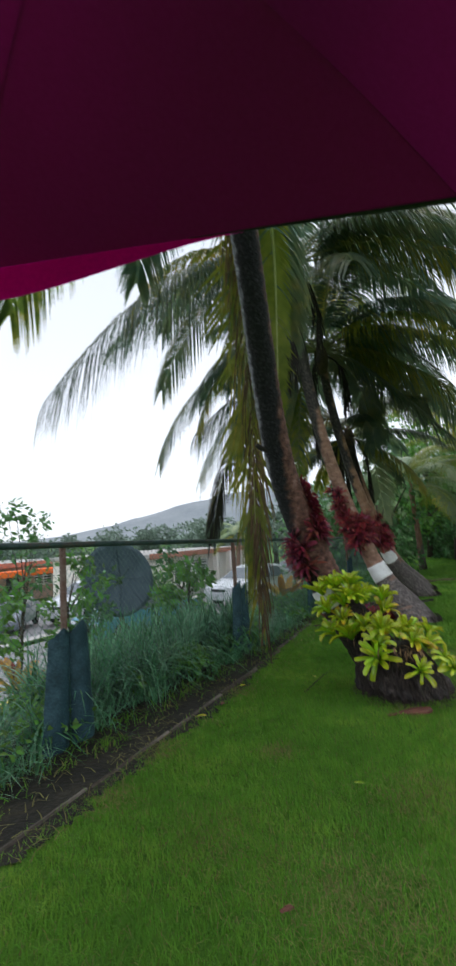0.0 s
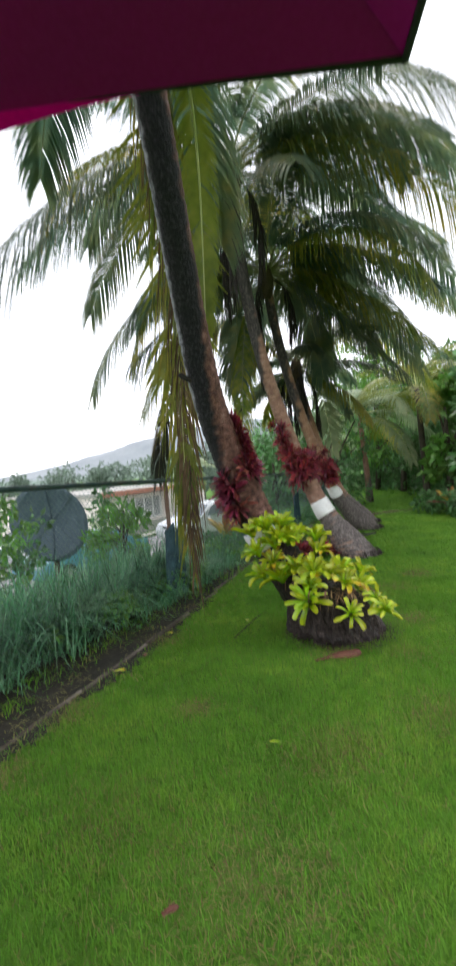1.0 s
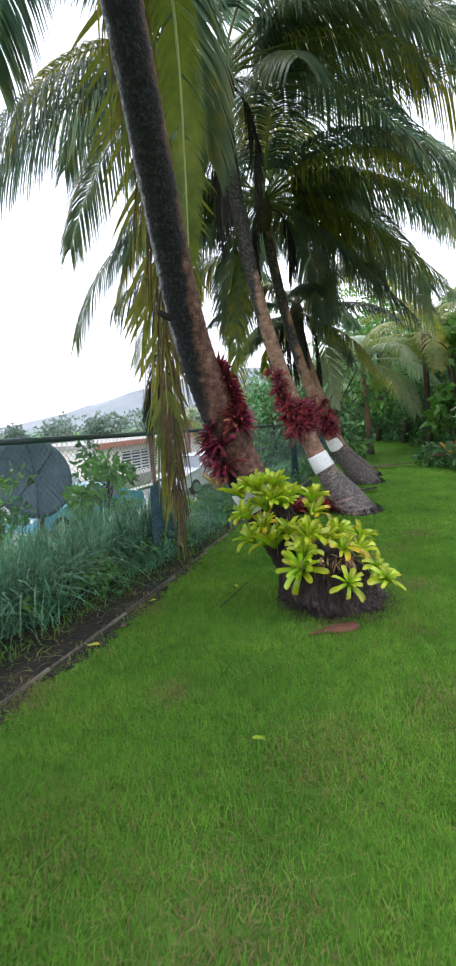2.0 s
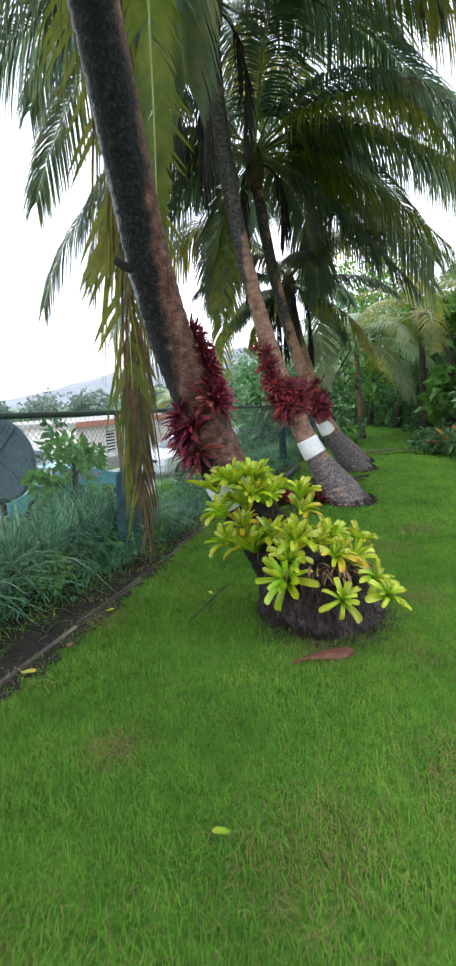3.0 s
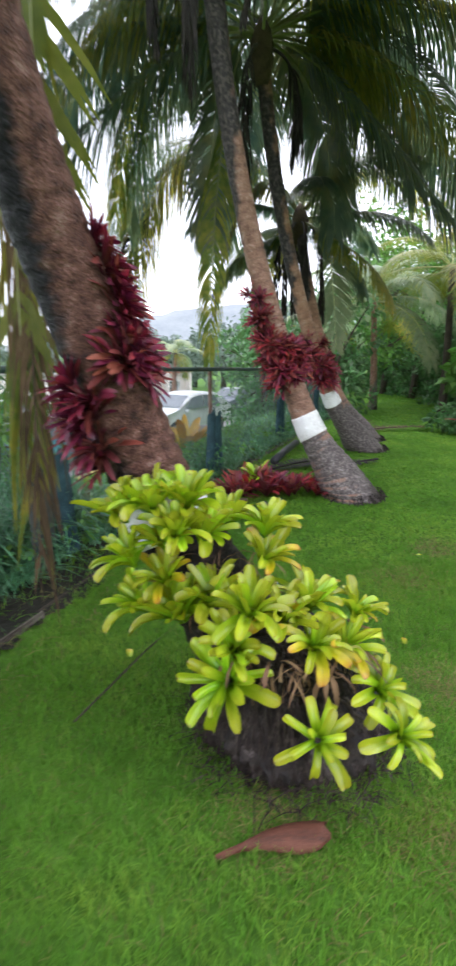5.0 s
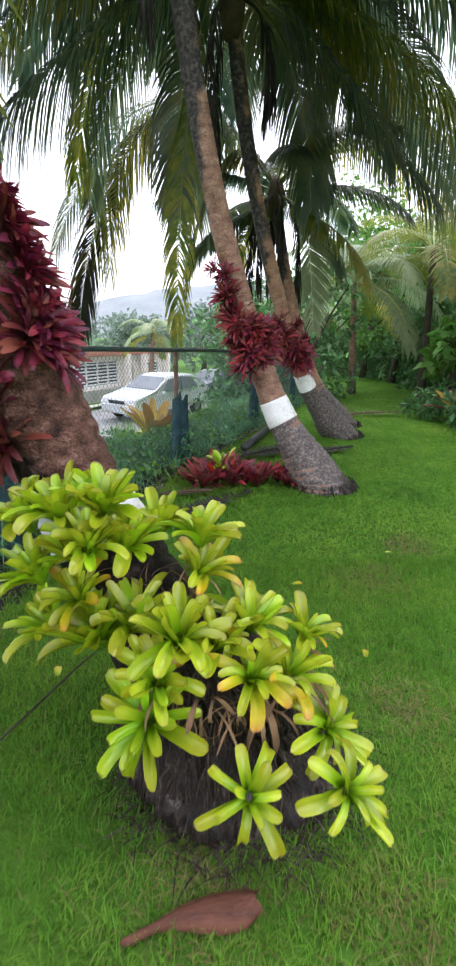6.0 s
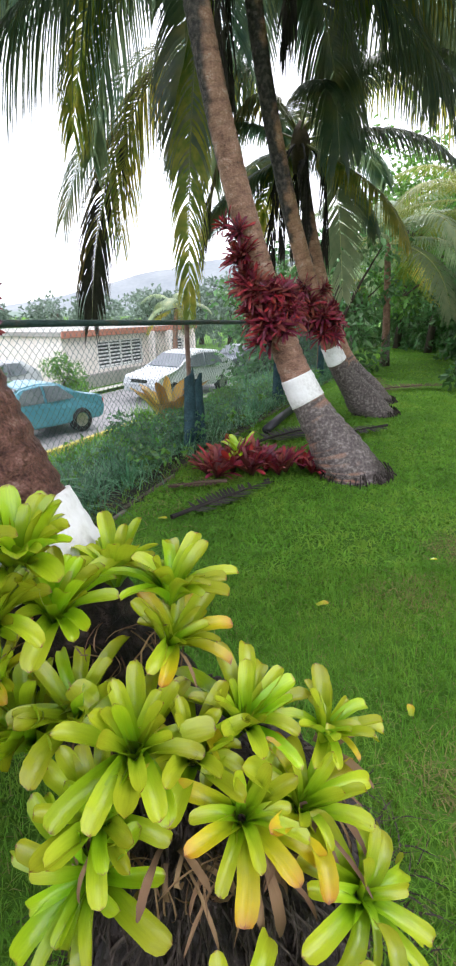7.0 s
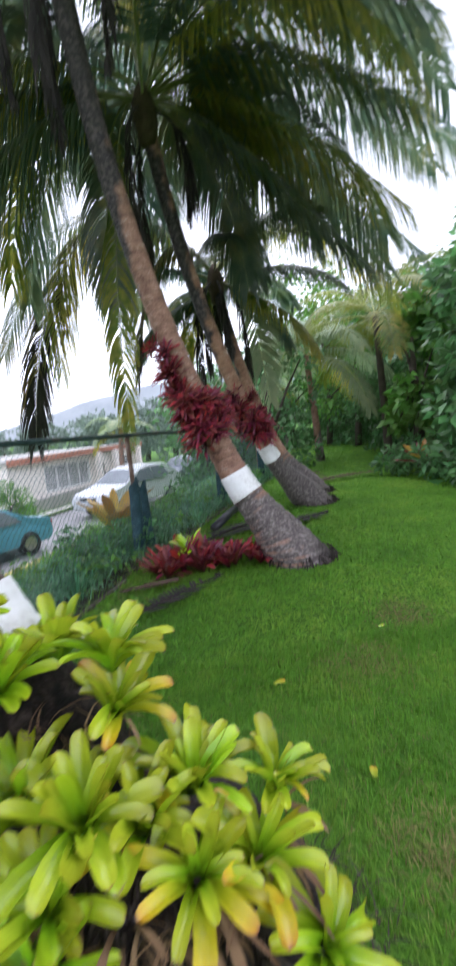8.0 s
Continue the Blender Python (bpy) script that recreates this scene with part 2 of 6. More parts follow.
M_FROND_B = mat("blackened_frond", [(0.008, 0.007, 0.006), (0.022, 0.018, 0.014), (0.05, 0.04, 0.03)], scale=6, rough=0.8, bump=0.3)
M_RIB = mat("frond_midrib", [(0.13, 0.16, 0.05), (0.22, 0.22, 0.08)], scale=2, rough=0.45, bump=0.1, vary=0.2)
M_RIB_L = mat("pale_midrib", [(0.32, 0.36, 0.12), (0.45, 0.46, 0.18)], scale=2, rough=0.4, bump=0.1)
M_RIB_D = mat("dead_midrib", [(0.045, 0.028, 0.018), (0.12, 0.08, 0.05)], scale=3, rough=0.8, bump=0.3)
M_FIBRE = mat("crown_fibre", [(0.03, 0.022, 0.014), (0.1, 0.07, 0.04)], scale=9, rough=0.95, bump=0.8)
M_FENCE = mat("dark_green_fence_steel", [(0.012, 0.03, 0.028), (0.03, 0.06, 0.055), (0.09, 0.06, 0.04)], scale=5, rough=0.5, bump=0.2)
M_RUST = mat("rusty_fence_post", [(0.06, 0.035, 0.022), (0.13, 0.075, 0.05), (0.2, 0.15, 0.12)], scale=6, rough=0.7, bump=0.4)
M_WIRE = mat("green_coated_wire", [(0.07, 0.125, 0.115), (0.12, 0.18, 0.165)], scale=4, rough=0.5, bump=0)
M_WRAP = mat("weathered_green_plastic", [(0.006, 0.024, 0.032), (0.016, 0.052, 0.066), (0.05, 0.11, 0.13)], scale=9, rough=0.6, bump=0.5)
M_LIME = strap_mat("lime_bromeliad_leaf", [(0.0, (0.15, 0.31, 0.006)), (0.3, (0.30, 0.50, 0.008)), (0.75, (0.52, 0.61, 0.025)), (0.975, (0.48, 0.52, 0.02)), (1.0, (0.22, 0.06, 0.03))], rough=0.26, coat=0.35)
M_LIME_G = strap_mat("green_bromeliad_leaf", [(0.0, (0.13, 0.33, 0.006)), (0.4, (0.30, 0.56, 0.008)), (0.96, (0.49, 0.66, 0.014)), (1.0, (0.30, 0.18, 0.05))], coat=0.35)
M_LIME_O = strap_mat("ageing_bromeliad_leaf", [(0.0, (0.28, 0.42, 0.010)), (0.45, (0.50, 0.56, 0.012)), (0.82, (0.68, 0.54, 0.012)), (0.96, (0.62, 0.34, 0.015)), (1.0, (0.28, 0.07, 0.03))], vary=0.12, coat=0.25)
M_ROOTLET = mat("root_fibre", [(0.014, 0.009, 0.007), (0.04, 0.027, 0.02), (0.13, 0.10, 0.085)], scale=9, rough=0.7, bump=0.3)
M_STRAW = strap_mat("dead_bromeliad_leaf", [(0.0, (0.11, 0.07, 0.04)), (0.5, (0.32, 0.20, 0.11)), (1.0, (0.2, 0.12, 0.07))], rough=0.85, translucent=0.1, spec=0.2, coat=0.0)
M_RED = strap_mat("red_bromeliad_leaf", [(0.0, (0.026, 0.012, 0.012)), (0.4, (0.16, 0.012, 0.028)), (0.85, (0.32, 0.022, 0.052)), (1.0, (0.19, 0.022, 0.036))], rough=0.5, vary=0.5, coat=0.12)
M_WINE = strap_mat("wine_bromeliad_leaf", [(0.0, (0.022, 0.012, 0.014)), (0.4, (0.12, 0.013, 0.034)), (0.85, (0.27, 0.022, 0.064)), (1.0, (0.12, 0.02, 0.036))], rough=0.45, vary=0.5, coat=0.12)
M_RED_O = strap_mat("bronze_bromeliad_leaf", [(0.0, (0.06, 0.04, 0.02)), (0.4, (0.16, 0.032, 0.026)), (0.9, (0.25, 0.045, 0.034))], rough=0.55, vary=0.4, coat=0.08)
M_ORANGE = strap_mat("orange_croton_leaf", [(0.0, (0.2, 0.2, 0.03)), (0.4, (0.42, 0.33, 0.05)), (0.9, (0.52, 0.27, 0.05))], rough=0.4, vary=0.3)
M_LEAF = mat("broad_leaf", [(0.048, 0.125, 0.042), (0.095, 0.22, 0.068), (0.16, 0.30, 0.105)], scale=0.9, rough=0.4, bump=0, vary=0.4, translucent=0.3, island=True, spec=0.5)
M_LEAF_L = mat("light_broad_leaf", [(0.07, 0.17, 0.03), (0.125, 0.28, 0.045), (0.19, 0.36, 0.07)], scale=0.9, rough=0.4, bump=0, vary=0.35, translucent=0.35, island=True)
M_LEAF_B = mat("bluish_leaf", [(0.05, 0.14, 0.05), (0.10, 0.24, 0.09), (0.18, 0.34, 0.14)], scale=1.1, rough=0.35, bump=0, vary=0.4, translucent=0.3, island=True, spec=0.5)
# trees behind the houses: haze painted into the leaf colour
M_HAZE_LEAF = mat("haze_painted_leaf", [(0.12, 0.17, 0.13), (0.19, 0.25, 0.20), (0.26, 0.32, 0.27)], scale=0.4, rough=0.8, bump=0, vary=0.25, translucent=0.3, island=True, spec=0.1)
M_BARK = mat("tree_bark", [(0.03, 0.025, 0.018), (0.09, 0.07, 0.05)], scale=6, rough=0.9, bump=0.7)
M_SHEATH = mat("dry_palm_sheath", [(0.06, 0.024, 0.014), (0.14, 0.048, 0.028), (0.21, 0.082, 0.05)], scale=6, rough=0.6, bump=0.4, stretch=(1, 6, 6))
M_MAROON = mat("maroon_umbrella_cloth", [(0.30, 0.020, 0.19), (0.35, 0.026, 0.23)], scale=30, rough=0.75, bump=0.1, translucent=0.5, spec=0.2)
M_MAGENTA = mat("magenta_umbrella_cloth", [(0.62, 0.0, 0.32), (0.78, 0.005, 0.42)], scale=30, rough=0.6, bump=0.1, translucent=0.75)
M_TRIM = mat("dark_umbrella_trim", [(0.01, 0.012, 0.018), (0.025, 0.03, 0.04)], scale=20, rough=0.6, bump=0.1)
M_STEEL = mat("umbrella_steel", [(0.3, 0.3, 0.31), (0.45, 0.45, 0.46)], scale=20, rough=0.35, bump=0, metal=0.9)
M_ROAD = mat("wet_asphalt", [(0.11, 0.11, 0.112), (0.19, 0.19, 0.192), (0.26, 0.255, 0.25)], scale=1.2, rough=0.45, bump=0.4, bump_scale=80)
M_PAVE = mat("pale_concrete", [(0.3, 0.29, 0.27), (0.42, 0.41, 0.38)], scale=1.5, rough=0.8, bump=0.3)
M_YKERB = mat("yellow_kerb_paint", [(0.4, 0.32, 0.06), (0.55, 0.47, 0.12)], scale=4, rough=0.7, bump=0.3)
M_WALL = mat("cream_house_paint", [(0.78, 0.70, 0.65), (0.86, 0.80, 0.76)], scale=1.3, rough=0.85, bump=0.2)
M_ROOF = mat("terracotta_eave", [(0.35, 0.13, 0.08), (0.5, 0.24, 0.17)], scale=3, rough=0.8, bump=0.3)
M_ORNG = mat("orange_awning", [(0.75, 0.12, 0.015), (0.85, 0.2, 0.03)], scale=3, rough=0.7, bump=0.1)
M_PINK = mat("faded_pink_wall", [(0.42, 0.27, 0.23), (0.55, 0.38, 0.33)], scale=1.5, rough=0.85, bump=0.2)
M_WHITE = mat("white_paint", [(0.72, 0.72, 0.71), (0.82, 0.82, 0.81)], scale=6, rough=0.5, bump=0.1)
M_DARK = mat("dark_opening", [(0.015, 0.016, 0.018), (0.04, 0.042, 0.045)], scale=4, rough=0.4, bump=0)
M_RUBBER = mat("tyre_rubber", [(0.015, 0.015, 0.016), (0.03, 0.03, 0.032)], scale=20, rough=0.85, bump=0.2)
M_SILVER = mat("silver_car_paint", [(0.55, 0.57, 0.6), (0.66, 0.68, 0.7)], scale=3, rough=0.28, bump=0, metal=0.25, spec=0.6)
M_TEAL = mat("teal_car_paint", [(0.07, 0.23, 0.31), (0.10, 0.29, 0.37)], scale=3, rough=0.28, bump=0, spec=0.6)
M_NAVY = mat("dark_grey_car_paint", [(0.10, 0.12, 0.15), (0.16, 0.18, 0.22)], scale=3, rough=0.28, bump=0, spec=0.6)
M_GLASS = mat("car_glass", [(0.10, 0.115, 0.13), (0.17, 0.19, 0.21)], scale=2, rough=0.06, bump=0, spec=1.0)
M_LAMPGLASS = mat("headlamp_glass", [(0.6, 0.62, 0.64), (0.75, 0.76, 0.78)], scale=5, rough=0.12, bump=0, spec=0.8)
M_REDLENS = mat("red_lens", [(0.45, 0.02, 0.02), (0.6, 0.03, 0.03)], scale=5, rough=0.2, bump=0)
M_DISH = mat("grey_mesh_dish", [(0.05, 0.08, 0.105), (0.10, 0.14, 0.175)], scale=4, rough=0.6, bump=0.2)
# distance haze painted into the colour of both hills
M_HILL = mat("haze_painted_hill", [(0.19, 0.215, 0.235), (0.225, 0.25, 0.265), (0.26, 0.285, 0.30)], scale=0.02, rough=1.0, bump=0)
M_HILL2 = mat("haze_painted_near_hill", [(0.11, 0.16, 0.13), (0.15, 0.205, 0.17), (0.19, 0.24, 0.21)], scale=0.06, rough=1.0, bump=0)


# ---------- mesh helpers ----------
def mesh_from(name, verts, faces, material, smooth=True, uv=None):
    me = bpy.data.meshes.new(name)
    me.from_pydata([tuple(v) for v in verts], [], [tuple(f) for f in faces])
    me.materials.append(material)
    if smooth:
        me.polygons.foreach_set("use_smooth", np.ones(len(me.polygons), dtype=bool))
    if uv is not None:
        lay = me.uv_layers.new(name="UVMap")
        idx = np.zeros(len(me.loops), dtype=np.int32)
        me.loops.foreach_get("vertex_index", idx)
        lay.data.foreach_set("uv", np.asarray(uv, dtype=np.float32)[idx].ravel())
    me.update()
    return me


def fast_mesh(name, verts, quads, material):
    """Many equal quads at once, from arrays."""
    me = bpy.data.meshes.new(name)
    verts, quads = np.asarray(verts, np.float32), np.asarray(quads, np.int32)
    k = quads.shape[1]
    me.vertices.add(len(verts))
    me.vertices.foreach_set("co", verts.ravel())
    me.loops.add(quads.size)
    me.loops.foreach_set("vertex_index", quads.ravel())
    me.polygons.add(len(quads))
    me.polygons.foreach_set("loop_start", np.arange(0, quads.size, k, dtype=np.int32))
    me.polygons.foreach_set("loop_total", np.full(len(quads), k, np.int32))
    me.materials.append(material)
    me.update(calc_edges=True)
    me.validate()
    return me


def child(name, me, parent, label="", m=None):
    ob = new(name, me)
    ob.parent = parent
    if m is not None:
        ob.matrix_basis = m
    return tagged(ob, label) if label else ob


def part(name, bm, material, parent=None, label="", smooth=False):
    """Links a bmesh as one mesh object under a thing or a part."""
    me = bpy.data.meshes.new(name)
    bm.to_mesh(me)
    bm.free()
    me.materials.append(material)
    if smooth:
        me.polygons.foreach_set("use_smooth", np.ones(len(me.polygons), dtype=bool))
    ob = new(name, me)
    if parent is not None:
        ob.parent = parent
    return tagged(ob, label) if label else ob


def empty(name, m=None, **tags):
    ob = new(name)
    ob.empty_display_size = 0.1
    if m is not None:
        ob.matrix_basis = m
    return tagged(ob, **tags)


def box_bm(size, at=(0, 0, 0), bevel=0.0, bm=None):
    bm = bm or bmesh.new()
    made = bmesh.ops.create_cube(bm, size=1, matrix=Matrix.Translation(at) @ Matrix.Diagonal((*size, 1)))
    if bevel:
        edges = list({e for v in made["verts"] for e in v.link_edges})
        bmesh.ops.bevel(bm, geom=edges, offset=bevel, segments=2, affect="EDGES")
    return bm


def tube(points, radii, sides=12, cap=True, wob=0.0, rng=None):
    """Vertices and faces of a tube along points."""
    pts = [Vector(p) for p in points]
    verts, faces = [], []
    ref = Vector((0.0, 1.0, 0.13))
    for i, p in enumerate(pts):
        t = (pts[min(i + 1, len(pts) - 1)] - pts[max(i - 1, 0)]).normalized()
        a = ref.cross(t)
        if a.length < 1e-3:
            a = Vector((1, 0, 0)).cross(t)
        a.normalize()
        b = t.cross(a)
        for k in range(sides):
            w = 2 * math.pi * k / sides
            r = radii[i] * (1 + (rng.uniform(-wob, wob) if rng else 0))
            verts.append(p + a * (r * math.cos(w)) + b * (r * math.sin(w)))
    for i in range(len(pts) - 1):
        for k in range(sides):
            k2 = (k + 1) % sides
            faces.append((i * sides + k, i * sides + k2, (i + 1) * sides + k2, (i + 1) * sides + k))
    if cap:
        faces.append(tuple(range(sides))[::-1])
        faces.append(tuple((len(pts) - 1) * sides + k for k in range(sides)))
    return verts, faces


def bez(ctrl, n):
    """n points on the Bezier curve through the control polygon."""
    out = []
    for i in range(n):
        q = [Vector(c) for c in ctrl]
        t = i / (n - 1)
        while len(q) > 1:
            q = [q[j].lerp(q[j + 1], t) for j in range(len(q) - 1)]
        out.append(q[0])
    return out


# ---------- the ground ----------
F0 = Vector((-1.30, 3.80, 0))        # first fence post seen
FD = Vector((0.455, 0.890, 0))       # along the fence
FN = Vector((-0.890, 0.455, 0))      # out of the garden


def fq(x, y):
    """Along the fence, and out of the garden."""
    dx, dy = x - F0.x, y - F0.y
    return dx * FD.x + dy * FD.y, dx * FN.x + dy * FN.y


def fxy(s, q, z=0.0):
    p = F0 + FD * s + FN * q
    return Vector((p.x, p.y, z))


def smooth01(t):
    t = min(1.0, max(0.0, t))
    return t * t * (3 - 2 * t)


def ground_z(x, y):
    s, q = fq(x, y)
    z = -1.62 * smooth01((q - 0.3) / 5.2) - 0.055 * min(8.0, max(0.0, q - 8.0))
    if q > 60:
        z += 0.01 * (q - 60)
    if q < -0.3:
        z += 0.012 * noise.noise((x * 0.6, y * 0.6, 0)) + 0.004 * noise.noise((x * 3, y * 3, 5))
    return z


def axis_steps(lo, hi, far, step):
    a = [lo + step * i for i in range(int((hi - lo) / step) + 1)]
    out, w, v = [], step, hi
    while v < far:
        w *= 1.35
        v += w
        out.append(v)
    back, w, v = [], step, lo
    while v > -far:
        w *= 1.35
        v -= w
        back.append(v)
    return back[::-1] + a + out


GX, GY = axis_steps(-6, 9, 1600, 0.25), axis_steps(-2, 16, 1600, 0.25)
gv = [(x, y, ground_z(x, y)) for y in GY for x in GX]
w_ = len(GX)
gf = [(j * w_ + i, j * w_ + i + 1, (j + 1) * w_ + i + 1, (j + 1) * w_ + i) for j in range(len(GY) - 1) for i in range(w_ - 1)]
ground = tagged(new("ground", mesh_from("ground", gv, gf, M_LAWN)), "damp green lawn and rough grass ground sheet", "ground", kind="structure")


def kerb_q(s):
    """The lawn's edge, which draws nearer to the fence along the way."""
    return -0.63 + 0.03 * np.clip(s, -5, 1.5) + 0.09 * np.clip(s - 1.5, 0, 4)


def bare(s):
    """How much bare soil lies between the edging and the lawn: less along the way."""
    return np.clip(1 - (s - 1.5) / 2.5, 0.15, 1)


def strip(name, s0, s1, q0, q1, lift, material, label, category, step=0.5, thick=0.0, wob=0.0):
    """A strip along the fence that follows the ground."""
    n = max(2, int((s1 - s0) / step))
    m_ = max(2, int((q1 - q0) / 0.5) + 1)
    v, f = [], []
    for i in range(n + 1):
        s = s0 + (s1 - s0) * i / n
        for k in range(m_):
            a_ = kerb_q(s) - 0.13 * bare(s) if name == "soil_bed" else q0
            q = a_ + (q1 - a_) * k / (m_ - 1)
            if k in (0, m_ - 1) and wob:
                q += wob * noise.noise((s * 1.7, k, 3)) + 0.7 * wob * noise.noise((s * 9, k, 7)) + 0.45 * wob * noise.noise((s * 27, k, 9))
            p = fxy(s, q)
            v.append((p.x, p.y, ground_z(p.x, p.y) + lift))
    for i in range(n):
        for k in range(m_ - 1):
            a = i * m_ + k
            f.append((a, a + m_, a + m_ + 1, a + 1))
    ob = new(name, mesh_from(name, v, f, material))
    return tagged(ob, label, category, kind="structure")


strip("soil_bed", -14, 16, -0.46, 0.55, 0.012, M_SOIL, "bare damp dark soil strip along the fence", "soil", 0.03, wob=0.14)
strip("road", -60, 60, 5.6, 10.6, 0.02, M_ROAD, "wet grey asphalt street below the garden", "road", 1.0)
strip("pavement", -60, 60, 10.75, 11.4, 0.14, M_PAVE, "pale concrete pavement across the street", "pavement", 1.0)

# kerb at the lawn's edge, one run of cast pieces
kerb = empty("kerb", label="low mossy concrete edging beside the lawn", category="kerb", kind="structure")
rk = random.Random(5)
for i in range(29):
    s = -13.5 + i * 0.9
    bm = box_bm((0.897, 0.034, 0.12), bevel=0.01)
    for v in bm.verts:
        v.co += Vector((0, rk.uniform(-0.006, 0.006), rk.uniform(-0.008, 0.008)))
    ob = part("edging", bm, M_KERB, kerb)
    p = fxy(s, kerb_q(s) + rk.uniform(-0.012, 0.012))
    ob.matrix_basis = pose(p.x, p.y, -0.028 + rk.uniform(-0.010, 0.004), 0, 0, math.degrees(math.atan2(FD.y, FD.x)) + 1.7 + rk.uniform(-1, 1))


# ---------- palms ----------
def curve_at(q, z):
    return Vector((q[0] + q[2] * z + q[4] * z * z, q[1] + q[3] * z + q[5] * z * z, z))


def trunk_line(ctrl, step=0.0175):
    """A smooth line through control points (x, y, z), at even steps of height."""
    c = np.array(ctrl)
    z = np.arange(0, c[-1, 2] + 1e-6, step)
    fine = np.stack([np.interp(z, c[:, 2], c[:, 0]), np.interp(z, c[:, 2], c[:, 1])], 1)
    k = np.ones(25) / 25
    for _ in range(2):
        pad = np.vstack([fine[:1] + (fine[:1] - fine[12:0:-1]), fine, fine[-1:] + (fine[-1:] - fine[-2:-14:-1])])
        fine = np.stack([np.convolve(pad[:, a], k, "valid") for a in (0, 1)], 1)
    return [Vector((a, b, h)) for (a, b), h in zip(fine, z)]


def trunk_tube(line, radii, sides, rng, flat=0.45):
    """A trunk whose rings lie flat at the ground and square to the trunk higher up."""
    verts, faces = [], []
    for i, p in enumerate(line):
        t = (line[min(i + 1, len(line) - 1)] - line[max(i - 1, 0)]).normalized()
        nrm = Vector((0, 0, 1)).lerp(t, smooth01(p.z / flat)).normalized()
        a = Vector((0, 1, 0)).cross(nrm).normalized()
        b = nrm.cross(a)
        root = max(0.0, 1 - p.z / 0.22)
        for k in range(sides):
            w = 2 * math.pi * k / sides
            r = radii[i] * (1 + rng.uniform(-0.012, 0.012) + root * 0.10 * noise.noise((math.cos(w) * 3, math.sin(w) * 3, p.z * 6)))
            verts.append(p + a * (r * math.cos(w)) + b * (r * math.sin(w)))
    for i in range(len(line) - 1):
        for k in range(sides):
            k2 = (k + 1) % sides
            faces.append((i * sides + k, i * sides + k2, (i + 1) * sides + k2, (i + 1) * sides + k))
    faces.append(tuple(range(sides))[::-1])
    faces.append(tuple((len(line) - 1) * sides + k for k in range(sides)))
    return verts, faces


def ringed(line, rfun, rng):
    """Radii with leaf-scar rings, and how far each lies between two rings."""
    out, phase, d, ring = [], [], 0.0, 0.07
    for i, p in enumerate(line):
        if i:
            d += (p - line[i - 1]).length
        if d > ring:
            d, ring = 0.0, rng.uniform(0.055, 0.095)
        out.append(rfun(p.z) * (1.025 - 0.03 * (d / ring) - 0.03 * smooth01((d / ring - 0.7) / 0.3) + rng.uniform(-0.006, 0.006)))
        phase.append(min(1.0, d / ring))
    return out, phase


